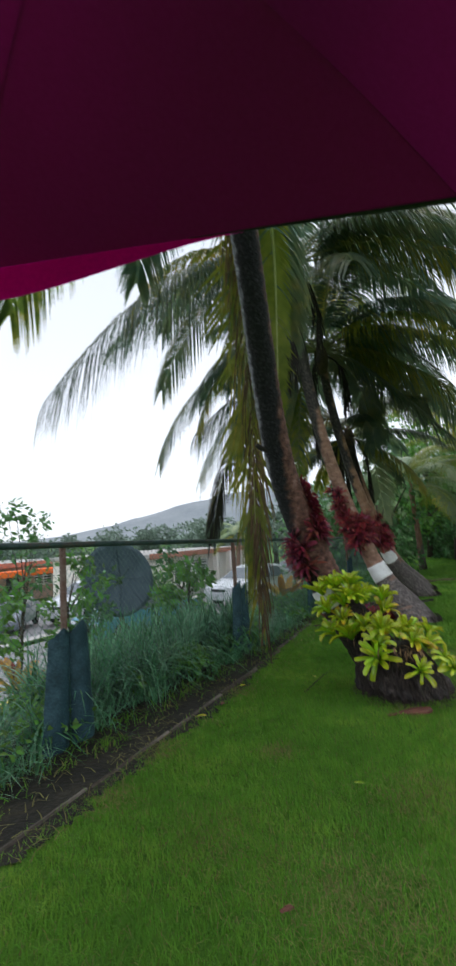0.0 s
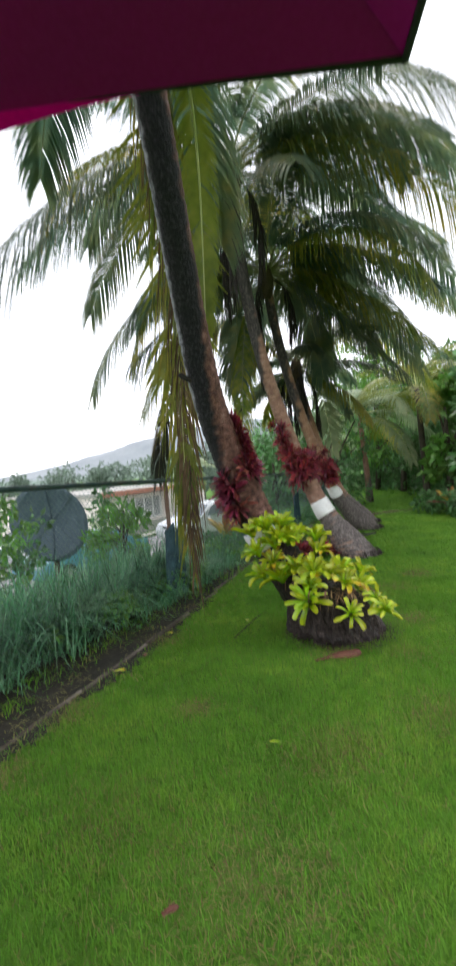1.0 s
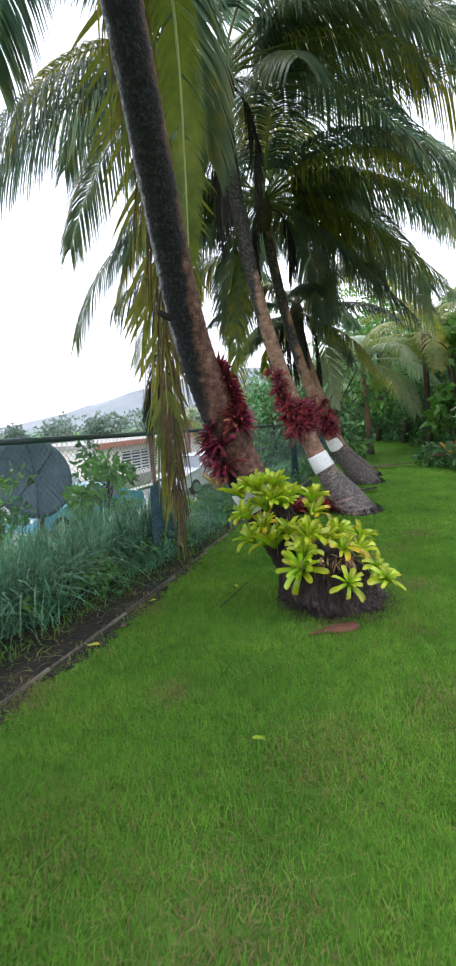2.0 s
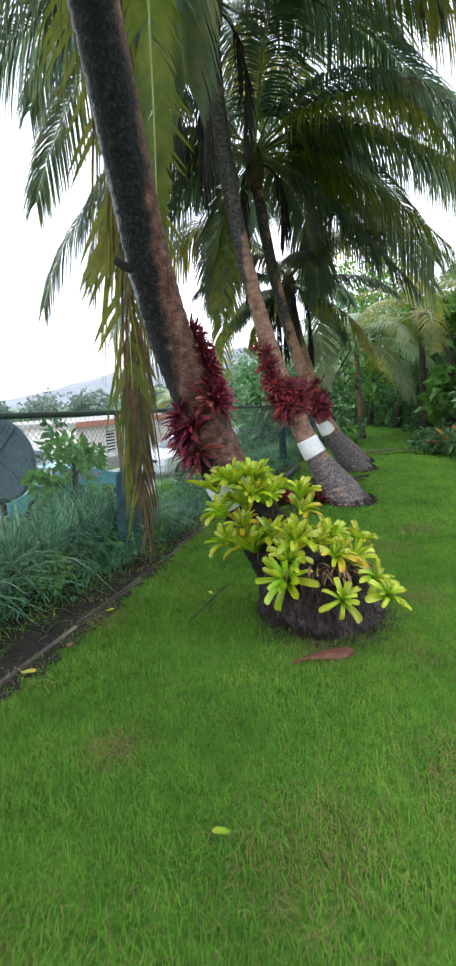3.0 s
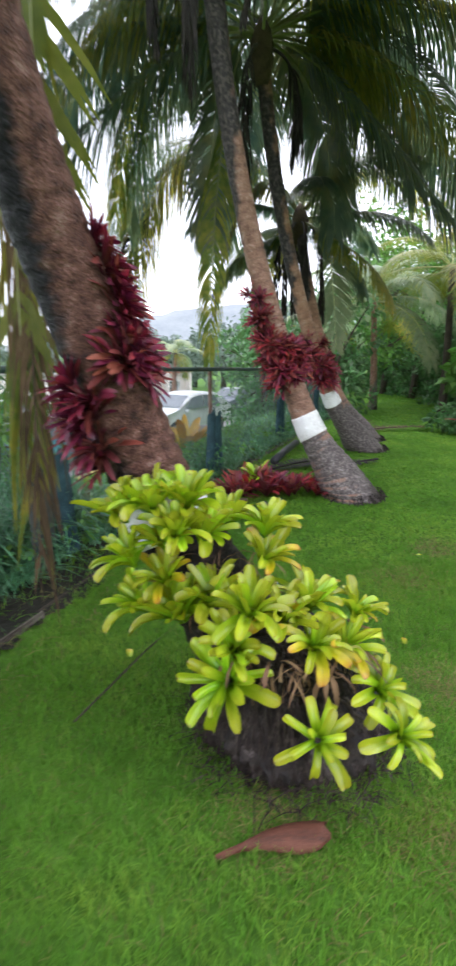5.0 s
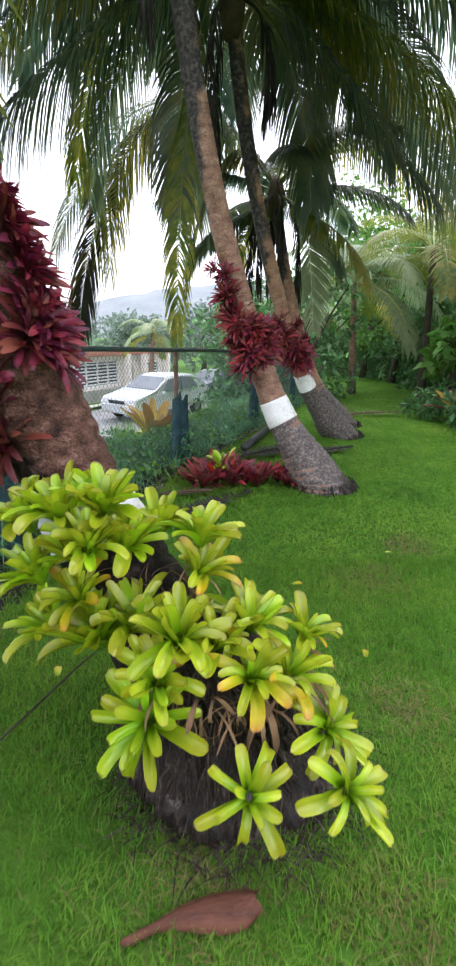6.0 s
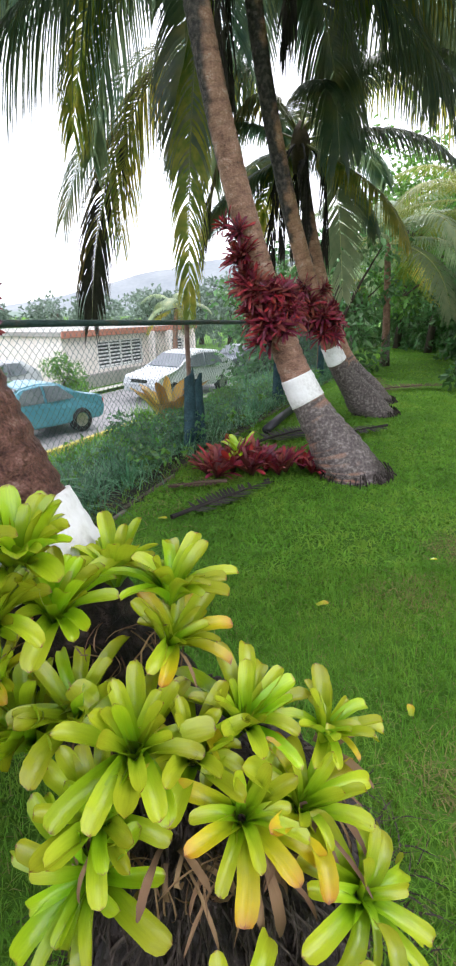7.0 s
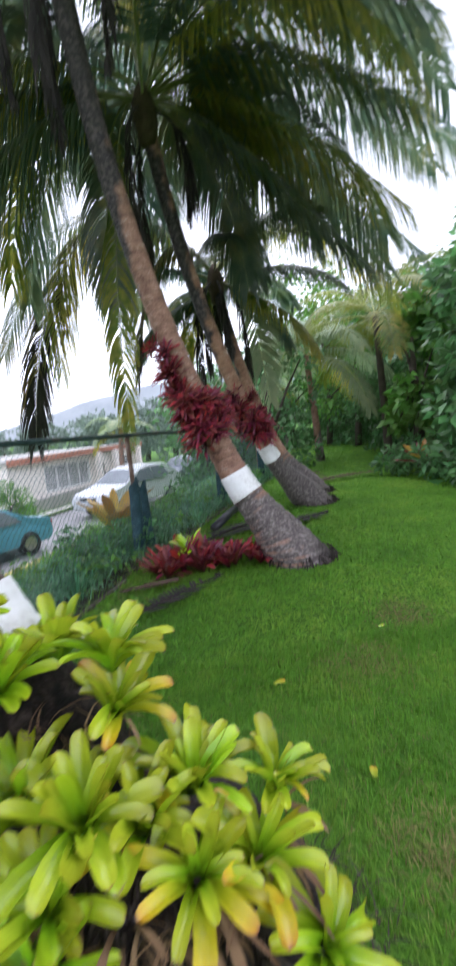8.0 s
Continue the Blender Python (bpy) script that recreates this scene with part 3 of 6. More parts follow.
def frond_mesh(line, leaflet, pairs, rng, material, rib_material, hang=0.55, ragged=0.1, rib=0.020, width=0.028, ruffled=False, tip_material=None):
    """A palm frond along line: tapered midrib and pairs of folded drooping leaflets."""
    n = len(line)
    rad = [rib * (1 - 0.86 * i / (n - 1)) for i in range(n)]
    rv, rf = tube(line, rad, 6, cap=False)
    rme = mesh_from("midrib", rv, rf, rib_material)
    L = np.array(line)
    seg = np.r_[0, np.cumsum(np.linalg.norm(np.diff(L, axis=0), axis=1))]
    V, F = [], []
    for i in range(pairs):
        u = 0.16 + 0.84 * (i + 0.5) / pairs
        d = u * seg[-1]
        p = np.array([np.interp(d, seg, L[:, k]) for k in range(3)])
        k = min(n - 2, int(np.searchsorted(seg, d)) - 1)
        t = L[k + 1] - L[k]
        t /= np.linalg.norm(t)
        side = np.cross(t, (0, 0, 1))
        if np.linalg.norm(side) < 0.25:
            side = np.cross(t, L[-1] - L[0] + np.array((0.3, 0.2, 0)))
            if np.linalg.norm(side) < 0.05:
                side = np.array((1.0, 0.2, 0))
        side /= np.linalg.norm(side)
        if t[2] < -0.8 and ruffled:
            # leaflets of an old hanging frond turn every way
            w_ = rng.uniform(-1.3, 1.3)
            side = side * math.cos(w_) + np.cross(t, side) * math.sin(w_)
        up = np.cross(side, t)
        prof = (0.35 + 0.65 * math.sin(math.pi * min(1, 0.12 + 0.8 * u))) * (1 if u < 0.9 else 0.8)
        for sg in (-1, 1):
            if rng.random() < ragged:
                continue
            ln = leaflet * prof * (rng.uniform(0.8, 1.35) if ruffled else rng.uniform(0.97, 1.16))
            fwd = 0.35 + 0.9 * u * u + rng.uniform(-0.07, 0.07) + (rng.uniform(0.5, 1.9) if ruffled else 0.0)
            dr = side * sg + t * fwd + up * rng.uniform(0.12, 0.28)
            dr /= np.linalg.norm(dr)
            wv = np.cross(dr, up)
            wv /= np.linalg.norm(wv) + 1e-6
            h = hang * (rng.uniform(0.6, 1.5) if ruffled else rng.uniform(0.85, 1.2))
            b0 = len(V)
            for j, f_ in enumerate((0.0, 0.22, 0.5, 0.78, 1.0)):
                c = p + dr * ln * f_ * (1 - 0.25 * h * f_) + np.array((0, 0, -1)) * ln * h * f_ ** 2.0
                w = width * 0.5 * (0.5, 1.0, 0.92, 0.6, 0.08)[j]
                up2 = np.array((0, 0, 1)) * w * 0.55
                V += [c - wv * w - up2 * 0.4, c + up2 * 0.3, c + wv * w - up2 * 0.4]
            for j in range(4):
                a = b0 + 3 * j
                F += [(a, a + 1, a + 4, a + 3), (a + 1, a + 2, a + 5, a + 4)]
    me = fast_mesh("blade", V, F, material)
    if tip_material is not None:
        # the outer leaflets have died
        me.materials.append(tip_material)
        k = np.arange(len(F)) > 0.62 * len(F) + 0.12 * len(F) * np.random.RandomState(len(F)).normal(size=len(F) // 8 + 1).repeat(8)[:len(F)]
        me.polygons.foreach_set("material_index", k.astype(np.int32))
    return rme, me


def add_frond(parent, origin, ctrl, rng, kind="green", leaflet=0.62, pairs=112, hang=0.55, ragged=0.08, name="frond"):
    """A frond as a part (its midrib) with its leaflets under it."""
    line = bez(ctrl, 26)
    line = [p - origin for p in line]
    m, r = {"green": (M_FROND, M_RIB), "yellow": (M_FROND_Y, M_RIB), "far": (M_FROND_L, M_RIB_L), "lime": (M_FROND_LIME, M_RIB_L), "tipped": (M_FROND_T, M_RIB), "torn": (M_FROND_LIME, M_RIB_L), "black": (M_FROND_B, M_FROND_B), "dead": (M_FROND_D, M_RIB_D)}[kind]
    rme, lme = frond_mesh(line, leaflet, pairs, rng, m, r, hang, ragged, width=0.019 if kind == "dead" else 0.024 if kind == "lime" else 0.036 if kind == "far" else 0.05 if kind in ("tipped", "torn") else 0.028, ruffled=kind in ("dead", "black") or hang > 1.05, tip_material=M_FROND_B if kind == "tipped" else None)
    fr = child(name, rme, parent, {"green": "", "far": "", "lime": "yellow-green hanging frond", "tipped": "old frond with blackened tips", "torn": "torn frond with few leaflets left", "black": "blackened dry hanging frond", "yellow": "yellowing old frond", "dead": "dry brown hanging frond"}[kind])
    child("blade", lme, fr)
    return fr


def arc_ctrl(hub, az, elev, length, droop):
    """Control points of a frond that leaves hub at azimuth az and elevation elev and arches over."""
    a = radians(az)
    h = Vector((math.sin(a), math.cos(a), 0))
    e = radians(elev)
    p1 = hub + (h * math.cos(e) + Vector((0, 0, 1)) * math.sin(e)) * length * 0.4
    p2 = p1 + (h * 0.9 + Vector((0, 0, 0.25 - droop * 0.6))) * length * 0.33
    p3 = p2 + (h * (0.75 - droop * 0.4) + Vector((0, 0, -droop))) * length * 0.38
    return [hub, p1, p2, p3]


def palm(ctrl, rfun, seed, label, fronds, specials=(), band=None, bark=None, skirt=0):
    rng = random.Random(seed)
    line = trunk_line(ctrl)
    org = Vector((*ctrl[0][:2], 0))
    p = empty("palm_tree", pose(org.x, org.y, 0), label=label, category="palm tree", group="leaning coconut palms on the lawn")
    rel = [c - org for c in line]
    rel[0] = rel[0] - Vector((0, 0, 0.06))
    radii, phase = ringed(line, rfun, rng)
    v, f = trunk_tube(rel, radii, 28, rng)
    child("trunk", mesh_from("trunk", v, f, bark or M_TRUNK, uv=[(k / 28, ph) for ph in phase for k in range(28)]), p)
    if band:
        zs = [c.z for c in line if band[0] <= c.z <= band[1]]
        bl = [(c - org) for c in line if band[0] <= c.z <= band[1]]
        v, f = trunk_tube(bl, [rfun(z) * 1.045 + 0.004 + rng.uniform(-0.002, 0.002) for z in zs], 28, rng)
        child("painted_band", mesh_from("painted_band", v, f, M_BAND), p, "white lime-painted band round the trunk")
    # frayed roots where the trunk meets the turf
    V, F = [], []
    r0 = rfun(0)
    for _ in range(150):
        w, rr = rng.uniform(0, 2 * math.pi), r0 * rng.uniform(0.86, 1.02)
        a = Vector((math.cos(w) * rr, math.sin(w) * rr, rng.uniform(0.03, 0.10)))
        b = a + Vector((math.cos(w), math.sin(w), 0)) * rng.uniform(0.01, 0.06) + Vector((rng.uniform(-0.04, 0.04), rng.uniform(-0.04, 0.04), -a.z - 0.02))
        tv, tf = tube([a, (a + b) / 2 + Vector((math.cos(w), math.sin(w), 0.3)) * 0.012, b], [0.007, 0.006, 0.004], 4, cap=False)
        F += [tuple(k + len(V) for k in q_) for q_ in tf]
        V += tv
    child("root_fringe", mesh_from("root_fringe", V, F, M_BOLE), p, "dark frayed roots at the foot")
    hub, top = line[-1], line[-1].z
    v, f = tube([hub - org + Vector((0, 0, dz)) for dz in (-0.35, -0.15, 0.05, 0.2, 0.32)], [rfun(top) * k for k in (1.0, 1.5, 1.7, 1.2, 0.4)], 14, wob=0.12, rng=rng)
    child("crown_heart", mesh_from("crown_heart", v, f, M_FIBRE), p, "brown fibrous leaf bases")
    for az, elev, ln, droop, kind in fronds:
        st = hub + Vector((0, 0, rng.uniform(-0.1, 0.35)))
        add_frond(p, org, arc_ctrl(st, az, elev, ln, droop), rng, kind, leaflet=0.2 * ln * rng.uniform(0.85, 1.05), hang=0.4 + 0.5 * droop, ragged=0.05 if kind == "green" else 0.15)
    for k in range(skirt):
        a = radians(k * 360 / skirt + rng.uniform(-20, 20))
        o = Vector((math.cos(a), math.sin(a), 0))
        ln = rng.uniform(1.1, 2.1)
        add_frond(p, org, [hub + o * 0.1, hub + o * 0.45 + Vector((0, 0, -0.1)), hub + o * 0.5 + Vector((0, 0, -0.6 * ln)), hub + o * 0.38 + Vector((0, 0, -ln))], rng, "black", leaflet=0.22, pairs=46, hang=1.4, ragged=0.25)
    for c_, kind, lf, hang in specials:
        add_frond(p, org, [hub + Vector((0, 0, 0.1))] + [Vector(c) for c in c_], rng, kind, leaflet=lf, pairs=108, hang=hang, ragged=0.06 if kind in ("green", "tipped", "lime") else 0.72 if kind == "torn" else 0.22)
    return p, line


def spread(n, seed, length=3.4, lo=5, hi=70, gap=None):
    """A crown of n fronds by the golden angle, the young ones upright, the old ones low."""
    r = random.Random(seed)
    out = []
    for i in range(n):
        age = i / (n - 1)
        if gap and gap[0] < (i * 137.5) % 360 < gap[1] and age > 0.3:
            continue
        out.append(((i * 137.5 + r.uniform(-15, 15)) % 360, hi - (hi - lo) * age + r.uniform(-6, 6), length * r.uniform(0.85, 1.1), 0.35 + 0.65 * age + r.uniform(-0.1, 0.1), "yellow" if age > 0.85 and r.random() < 0.5 else "green"))
    return out


def radius_n(z):
    return 0.112 + 0.115 * math.exp(-z / 1.5) + 0.05 * math.exp(-(z / 0.3) ** 2)


def radius_a(z):
    return 0.092 + 0.085 * math.exp(-z / 1.5) + 0.15 * math.exp(-(z / 0.33) ** 1.5)


def radius_b(z):
    return 0.082 + 0.07 * math.exp(-z / 1.5) + 0.17 * math.exp(-(z / 0.36) ** 1.5)


def quad_ctrl(base, q, top):
    """The foot, then the trunk's curve x(z), y(z)."""
    return [(*base, 0)] + [tuple(curve_at(q, z)) for z in np.linspace(0.7, top, 12)]


N_LINE = [(1.50, 4.62, 0), (1.30, 4.78, 0.35), (1.05, 4.90, 0.72), (0.89, 4.95, 1.05), (0.755, 4.96, 1.5), (0.605, 4.92, 1.87), (0.50, 4.79, 2.3), (0.395, 4.52, 3.0), (0.30, 4.13, 3.7), (0.20, 3.75, 4.4), (0.16, 3.55, 4.7)]
A_Q = (2.759, 8.059, -0.460, 0.212, 0.035, -0.041)
B_Q = (3.804, 10.630, -0.573, -0.214, 0.043, 0.000)
C_Q = (4.190, 11.709, -0.466, 0.105, 0.048, 0.005)
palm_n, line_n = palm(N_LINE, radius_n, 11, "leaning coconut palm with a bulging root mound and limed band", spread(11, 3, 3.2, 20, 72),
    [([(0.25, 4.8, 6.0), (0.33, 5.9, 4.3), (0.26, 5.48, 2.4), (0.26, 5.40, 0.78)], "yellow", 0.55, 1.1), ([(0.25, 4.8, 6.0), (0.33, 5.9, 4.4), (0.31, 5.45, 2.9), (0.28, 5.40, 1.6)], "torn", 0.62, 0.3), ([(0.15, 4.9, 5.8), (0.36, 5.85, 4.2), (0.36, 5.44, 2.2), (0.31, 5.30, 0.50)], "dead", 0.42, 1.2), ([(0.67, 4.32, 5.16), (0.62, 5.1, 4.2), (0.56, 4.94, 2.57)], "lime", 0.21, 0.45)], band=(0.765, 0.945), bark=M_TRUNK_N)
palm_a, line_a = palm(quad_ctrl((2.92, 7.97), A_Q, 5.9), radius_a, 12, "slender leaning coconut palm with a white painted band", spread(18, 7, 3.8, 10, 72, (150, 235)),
    [([(0.35, 7.6, 6.2), (-0.85, 6.75, 5.75), (-2.29, 6.11, 3.34)], "green", 1.0, 1.0), ([(0.3, 7.9, 6.3), (-0.7, 7.9, 6.0), (-1.9, 7.8, 4.6)], "green", 0.7, 0.7), ([(2.25, 7.46, 6.65), (3.06, 7.07, 6.64), (4.11, 6.78, 5.72)], "green", 0.75, 0.7), ([(1.9, 7.3, 6.6), (2.9, 6.6, 6.3), (4.2, 6.3, 5.0)], "green", 0.7, 0.7), ([(2.4, 7.6, 6.9), (3.6, 7.4, 6.6), (5.0, 7.3, 5.2)], "green", 0.7, 0.7), ([(2.2, 7.9, 6.4), (3.4, 8.0, 5.9), (4.9, 8.2, 4.4)], "green", 0.7, 0.7), ([(2.6, 7.2, 6.4), (3.8, 6.9, 5.7), (5.0, 6.9, 4.0)], "yellow", 0.7, 0.7), ([(0.4, 8.4, 6.4), (-0.5, 8.9, 6.0), (-1.2, 9.3, 4.4)], "green", 0.7, 0.7)], band=(0.66, 0.90), skirt=4)
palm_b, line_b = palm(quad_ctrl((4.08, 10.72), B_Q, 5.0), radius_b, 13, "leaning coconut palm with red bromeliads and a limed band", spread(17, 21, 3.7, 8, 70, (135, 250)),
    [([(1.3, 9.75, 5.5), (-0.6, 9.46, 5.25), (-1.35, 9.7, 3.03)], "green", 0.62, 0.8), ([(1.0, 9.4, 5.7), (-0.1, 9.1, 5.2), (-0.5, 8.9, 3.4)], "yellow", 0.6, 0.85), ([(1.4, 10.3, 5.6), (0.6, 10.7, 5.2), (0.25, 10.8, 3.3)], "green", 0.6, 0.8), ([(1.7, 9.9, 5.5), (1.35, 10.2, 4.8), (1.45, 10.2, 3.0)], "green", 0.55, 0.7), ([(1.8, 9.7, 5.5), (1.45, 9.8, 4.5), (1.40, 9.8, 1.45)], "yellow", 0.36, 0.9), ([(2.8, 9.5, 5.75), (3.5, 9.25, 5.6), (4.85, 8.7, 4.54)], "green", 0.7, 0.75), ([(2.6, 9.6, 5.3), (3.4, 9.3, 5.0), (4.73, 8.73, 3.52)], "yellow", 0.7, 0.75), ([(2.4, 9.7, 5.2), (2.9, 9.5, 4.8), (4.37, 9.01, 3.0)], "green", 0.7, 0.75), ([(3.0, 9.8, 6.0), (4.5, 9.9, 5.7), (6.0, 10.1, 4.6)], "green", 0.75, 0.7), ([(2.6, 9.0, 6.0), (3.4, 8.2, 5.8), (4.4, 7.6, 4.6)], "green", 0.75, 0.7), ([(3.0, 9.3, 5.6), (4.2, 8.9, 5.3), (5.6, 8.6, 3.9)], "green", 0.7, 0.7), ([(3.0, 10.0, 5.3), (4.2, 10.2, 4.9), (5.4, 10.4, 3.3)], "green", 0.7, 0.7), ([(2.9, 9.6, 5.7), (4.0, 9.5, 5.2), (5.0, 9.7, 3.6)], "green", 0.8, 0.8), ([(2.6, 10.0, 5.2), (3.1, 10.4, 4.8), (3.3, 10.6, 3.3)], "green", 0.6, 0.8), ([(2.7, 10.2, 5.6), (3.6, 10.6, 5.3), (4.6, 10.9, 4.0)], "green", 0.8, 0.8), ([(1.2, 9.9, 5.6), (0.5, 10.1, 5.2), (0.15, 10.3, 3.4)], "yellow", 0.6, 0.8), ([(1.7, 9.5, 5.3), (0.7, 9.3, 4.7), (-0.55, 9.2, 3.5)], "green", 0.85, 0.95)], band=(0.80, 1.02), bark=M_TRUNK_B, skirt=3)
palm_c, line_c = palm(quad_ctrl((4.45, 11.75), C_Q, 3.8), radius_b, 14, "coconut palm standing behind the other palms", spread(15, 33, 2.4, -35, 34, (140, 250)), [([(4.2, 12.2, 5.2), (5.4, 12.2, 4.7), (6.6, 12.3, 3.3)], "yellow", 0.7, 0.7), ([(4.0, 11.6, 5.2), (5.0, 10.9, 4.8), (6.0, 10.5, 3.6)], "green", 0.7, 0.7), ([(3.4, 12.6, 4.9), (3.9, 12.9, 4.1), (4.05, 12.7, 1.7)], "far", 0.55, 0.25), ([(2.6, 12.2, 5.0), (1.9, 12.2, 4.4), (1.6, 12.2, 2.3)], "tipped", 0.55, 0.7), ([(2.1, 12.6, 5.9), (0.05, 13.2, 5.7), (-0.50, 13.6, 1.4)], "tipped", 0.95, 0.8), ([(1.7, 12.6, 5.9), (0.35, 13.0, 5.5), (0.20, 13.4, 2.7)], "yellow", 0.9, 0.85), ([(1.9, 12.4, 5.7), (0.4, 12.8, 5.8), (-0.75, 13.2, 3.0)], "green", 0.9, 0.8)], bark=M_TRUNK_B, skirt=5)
# sawn-off branch stump on the nearest trunk
v, f = tube([(0.06, 0.0, 0.03), (-0.06, -0.02, 0.0), (-0.12, -0.04, 0.02), (-0.17, -0.06, 0.05)], [0.036, 0.03, 0.026, 0.022], 10)
child("frond_stump", mesh_from("frond_stump", v, f, M_FROND_B), palm_n, "broken dark frond base", pose(0.465 - 1.50, 4.74 - 4.62, 2.30))


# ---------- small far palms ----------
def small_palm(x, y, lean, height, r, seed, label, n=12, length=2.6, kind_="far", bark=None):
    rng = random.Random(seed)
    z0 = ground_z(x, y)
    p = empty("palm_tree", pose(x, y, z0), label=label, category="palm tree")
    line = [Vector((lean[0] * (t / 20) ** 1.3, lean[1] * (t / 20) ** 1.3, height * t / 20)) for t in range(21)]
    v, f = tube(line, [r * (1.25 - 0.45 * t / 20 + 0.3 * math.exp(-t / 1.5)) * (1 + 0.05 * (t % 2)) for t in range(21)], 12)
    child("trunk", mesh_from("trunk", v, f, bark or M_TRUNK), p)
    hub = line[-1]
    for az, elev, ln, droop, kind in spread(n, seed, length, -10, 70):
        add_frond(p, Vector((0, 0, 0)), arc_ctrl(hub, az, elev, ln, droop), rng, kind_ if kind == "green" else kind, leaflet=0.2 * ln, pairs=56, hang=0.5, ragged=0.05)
    return p


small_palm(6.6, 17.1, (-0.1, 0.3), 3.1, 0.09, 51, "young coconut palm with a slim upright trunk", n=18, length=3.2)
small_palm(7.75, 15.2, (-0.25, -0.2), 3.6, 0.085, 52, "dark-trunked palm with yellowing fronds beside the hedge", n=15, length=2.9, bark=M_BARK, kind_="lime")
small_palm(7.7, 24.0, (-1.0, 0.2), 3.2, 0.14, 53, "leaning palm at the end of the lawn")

# ---------- bromeliads ----------
def strap_mesh(name, material, arch=1.0, elev=55, width=0.17, seed=0, twist=0.0, blunt=False):
    """A strap leaf one unit long: channelled, arching out along x, with a rounded tip."""
    r = random.Random(seed)
    ts = [0, 0.12, 0.3, 0.5, 0.68, 0.82, 0.92, 0.975, 1.0]
    ws = [0.86, 0.78, 0.84, 0.93, 0.99, 1.0, 0.90, 0.60, 0.07] if blunt else [0.75, 0.7, 0.8, 0.95, 1.0, 0.88, 0.6, 0.3, 0.04]
    verts, uv, faces, x, z, last = [], [], [], 0.0, 0.0, 0.0
    for i, t in enumerate(ts):
        e = radians(elev - arch * 75 * t ** 1.4)
        x, z = x + math.cos(e) * (t - last), z + math.sin(e) * (t - last)
        last = t
        w = width * 0.5 * ws[i]
        fold = w * ((1.15 - 0.5 * t + 0.14 * math.sin(9 * t + seed)) if blunt else 0.75 - 0.55 * t)
        tw = twist * t
        bend = (0.10 * math.sin(seed * 2.3 + 1) * t * t) if blunt else 0.0
        nx, nz = -math.sin(e), math.cos(e)
        for j, k in enumerate((-1, -0.5, 0, 0.5, 1)):
            lift = fold * abs(k) ** 1.6 + tw * k * w
            verts.append((x + nx * lift, bend + k * w + r.uniform(-0.004, 0.004), z + nz * lift))
            uv.append((0.5 + 0.5 * k, t))
    for i in range(len(ts) - 1):
        for j in range(4):
            a = i * 5 + j
            faces.append((a, a + 5, a + 6, a + 1))
    return mesh_from(name, verts, faces, material, uv=uv)


def leaf_set(material, width, arches, elev=40, blunt=False):
    return [strap_mesh("leaf", material, a, elev, width, i, tw, blunt) for i, (a, tw) in enumerate((a, t) for a in arches for t in ((-0.45, -0.15, 0.15, 0.45) if blunt else (-0.25, 0.25)))]


SETS = {
    "star": leaf_set(M_LIME, 0.265, (0.35, 0.7, 1.1, 1.45), blunt=True),
    "lime": leaf_set(M_LIME, 0.225, (0.15, 0.45, 0.8, 1.2), blunt=True),
    "green": leaf_set(M_LIME_G, 0.210, (0.15, 0.45, 0.8, 1.1), blunt=True),
    "ageing": leaf_set(M_LIME_O, 0.215, (0.8, 1.2), blunt=True),
    "straw": leaf_set(M_STRAW, 0.045, (0.9, 1.6, 2.2)),
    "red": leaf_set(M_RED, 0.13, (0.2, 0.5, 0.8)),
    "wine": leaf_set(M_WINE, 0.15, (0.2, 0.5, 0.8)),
    "bronze": leaf_set(M_RED_O, 0.145, (0.3, 0.7)),
    "orange": leaf_set(M_ORANGE, 0.2, (0.3, 0.6)),
}


def rosette(loc, axis, size, n, kinds, seed, label, category="bromeliad", group="", spread_=1.0, name="bromeliad", leaf_name="leaf"):
    """A rosette of strap leaves: inner ones short and upright, outer ones long and flat."""
    r = random.Random(seed)
    m = Matrix.Translation(loc) @ Vector((0, 0, 1)).rotation_difference(Vector(axis).normalized()).to_matrix().to_4x4()
    p = empty(name, m, label=label, category=category, group=group)
    for i in range(n):
        age = (i + 0.5) / n
        kind = r.choices([k for k, _ in kinds], [w for _, w in kinds])[0]
        if kind in ("ageing", "straw") and age < 0.45:
            kind = kinds[0][0]
        me = r.choice(SETS[kind])
        ln = size * (0.55 + 0.5 * age ** 0.6) * r.uniform(0.86, 1.12)
        tilt = (-38 + 60 * age * spread_) + r.uniform(-7, 7)
        mm = Matrix.Rotation(radians(i * 137.5 + r.uniform(-14, 14)), 4, "Z") @ Matrix.Translation((0.012, 0, -0.02 * age)) @ Matrix.Rotation(radians(tilt), 4, "Y") @ Matrix.Diagonal((ln, ln * r.uniform(0.85, 1.15), ln, 1))
        child(leaf_name, me, p, "", mm)
    return p


LB = "lime-yellow bromeliad rosette growing on the palm's root mound"
STAR = [("star", 10), ("lime", 2)]
LIME = [("lime", 10), ("green", 2), ("ageing", 1)]
GREEN = [("green", 6), ("lime", 4)]
OLD = [("lime", 5), ("ageing", 7), ("straw", 1)]
AGED = [("lime", 3), ("ageing", 8), ("straw", 1)]
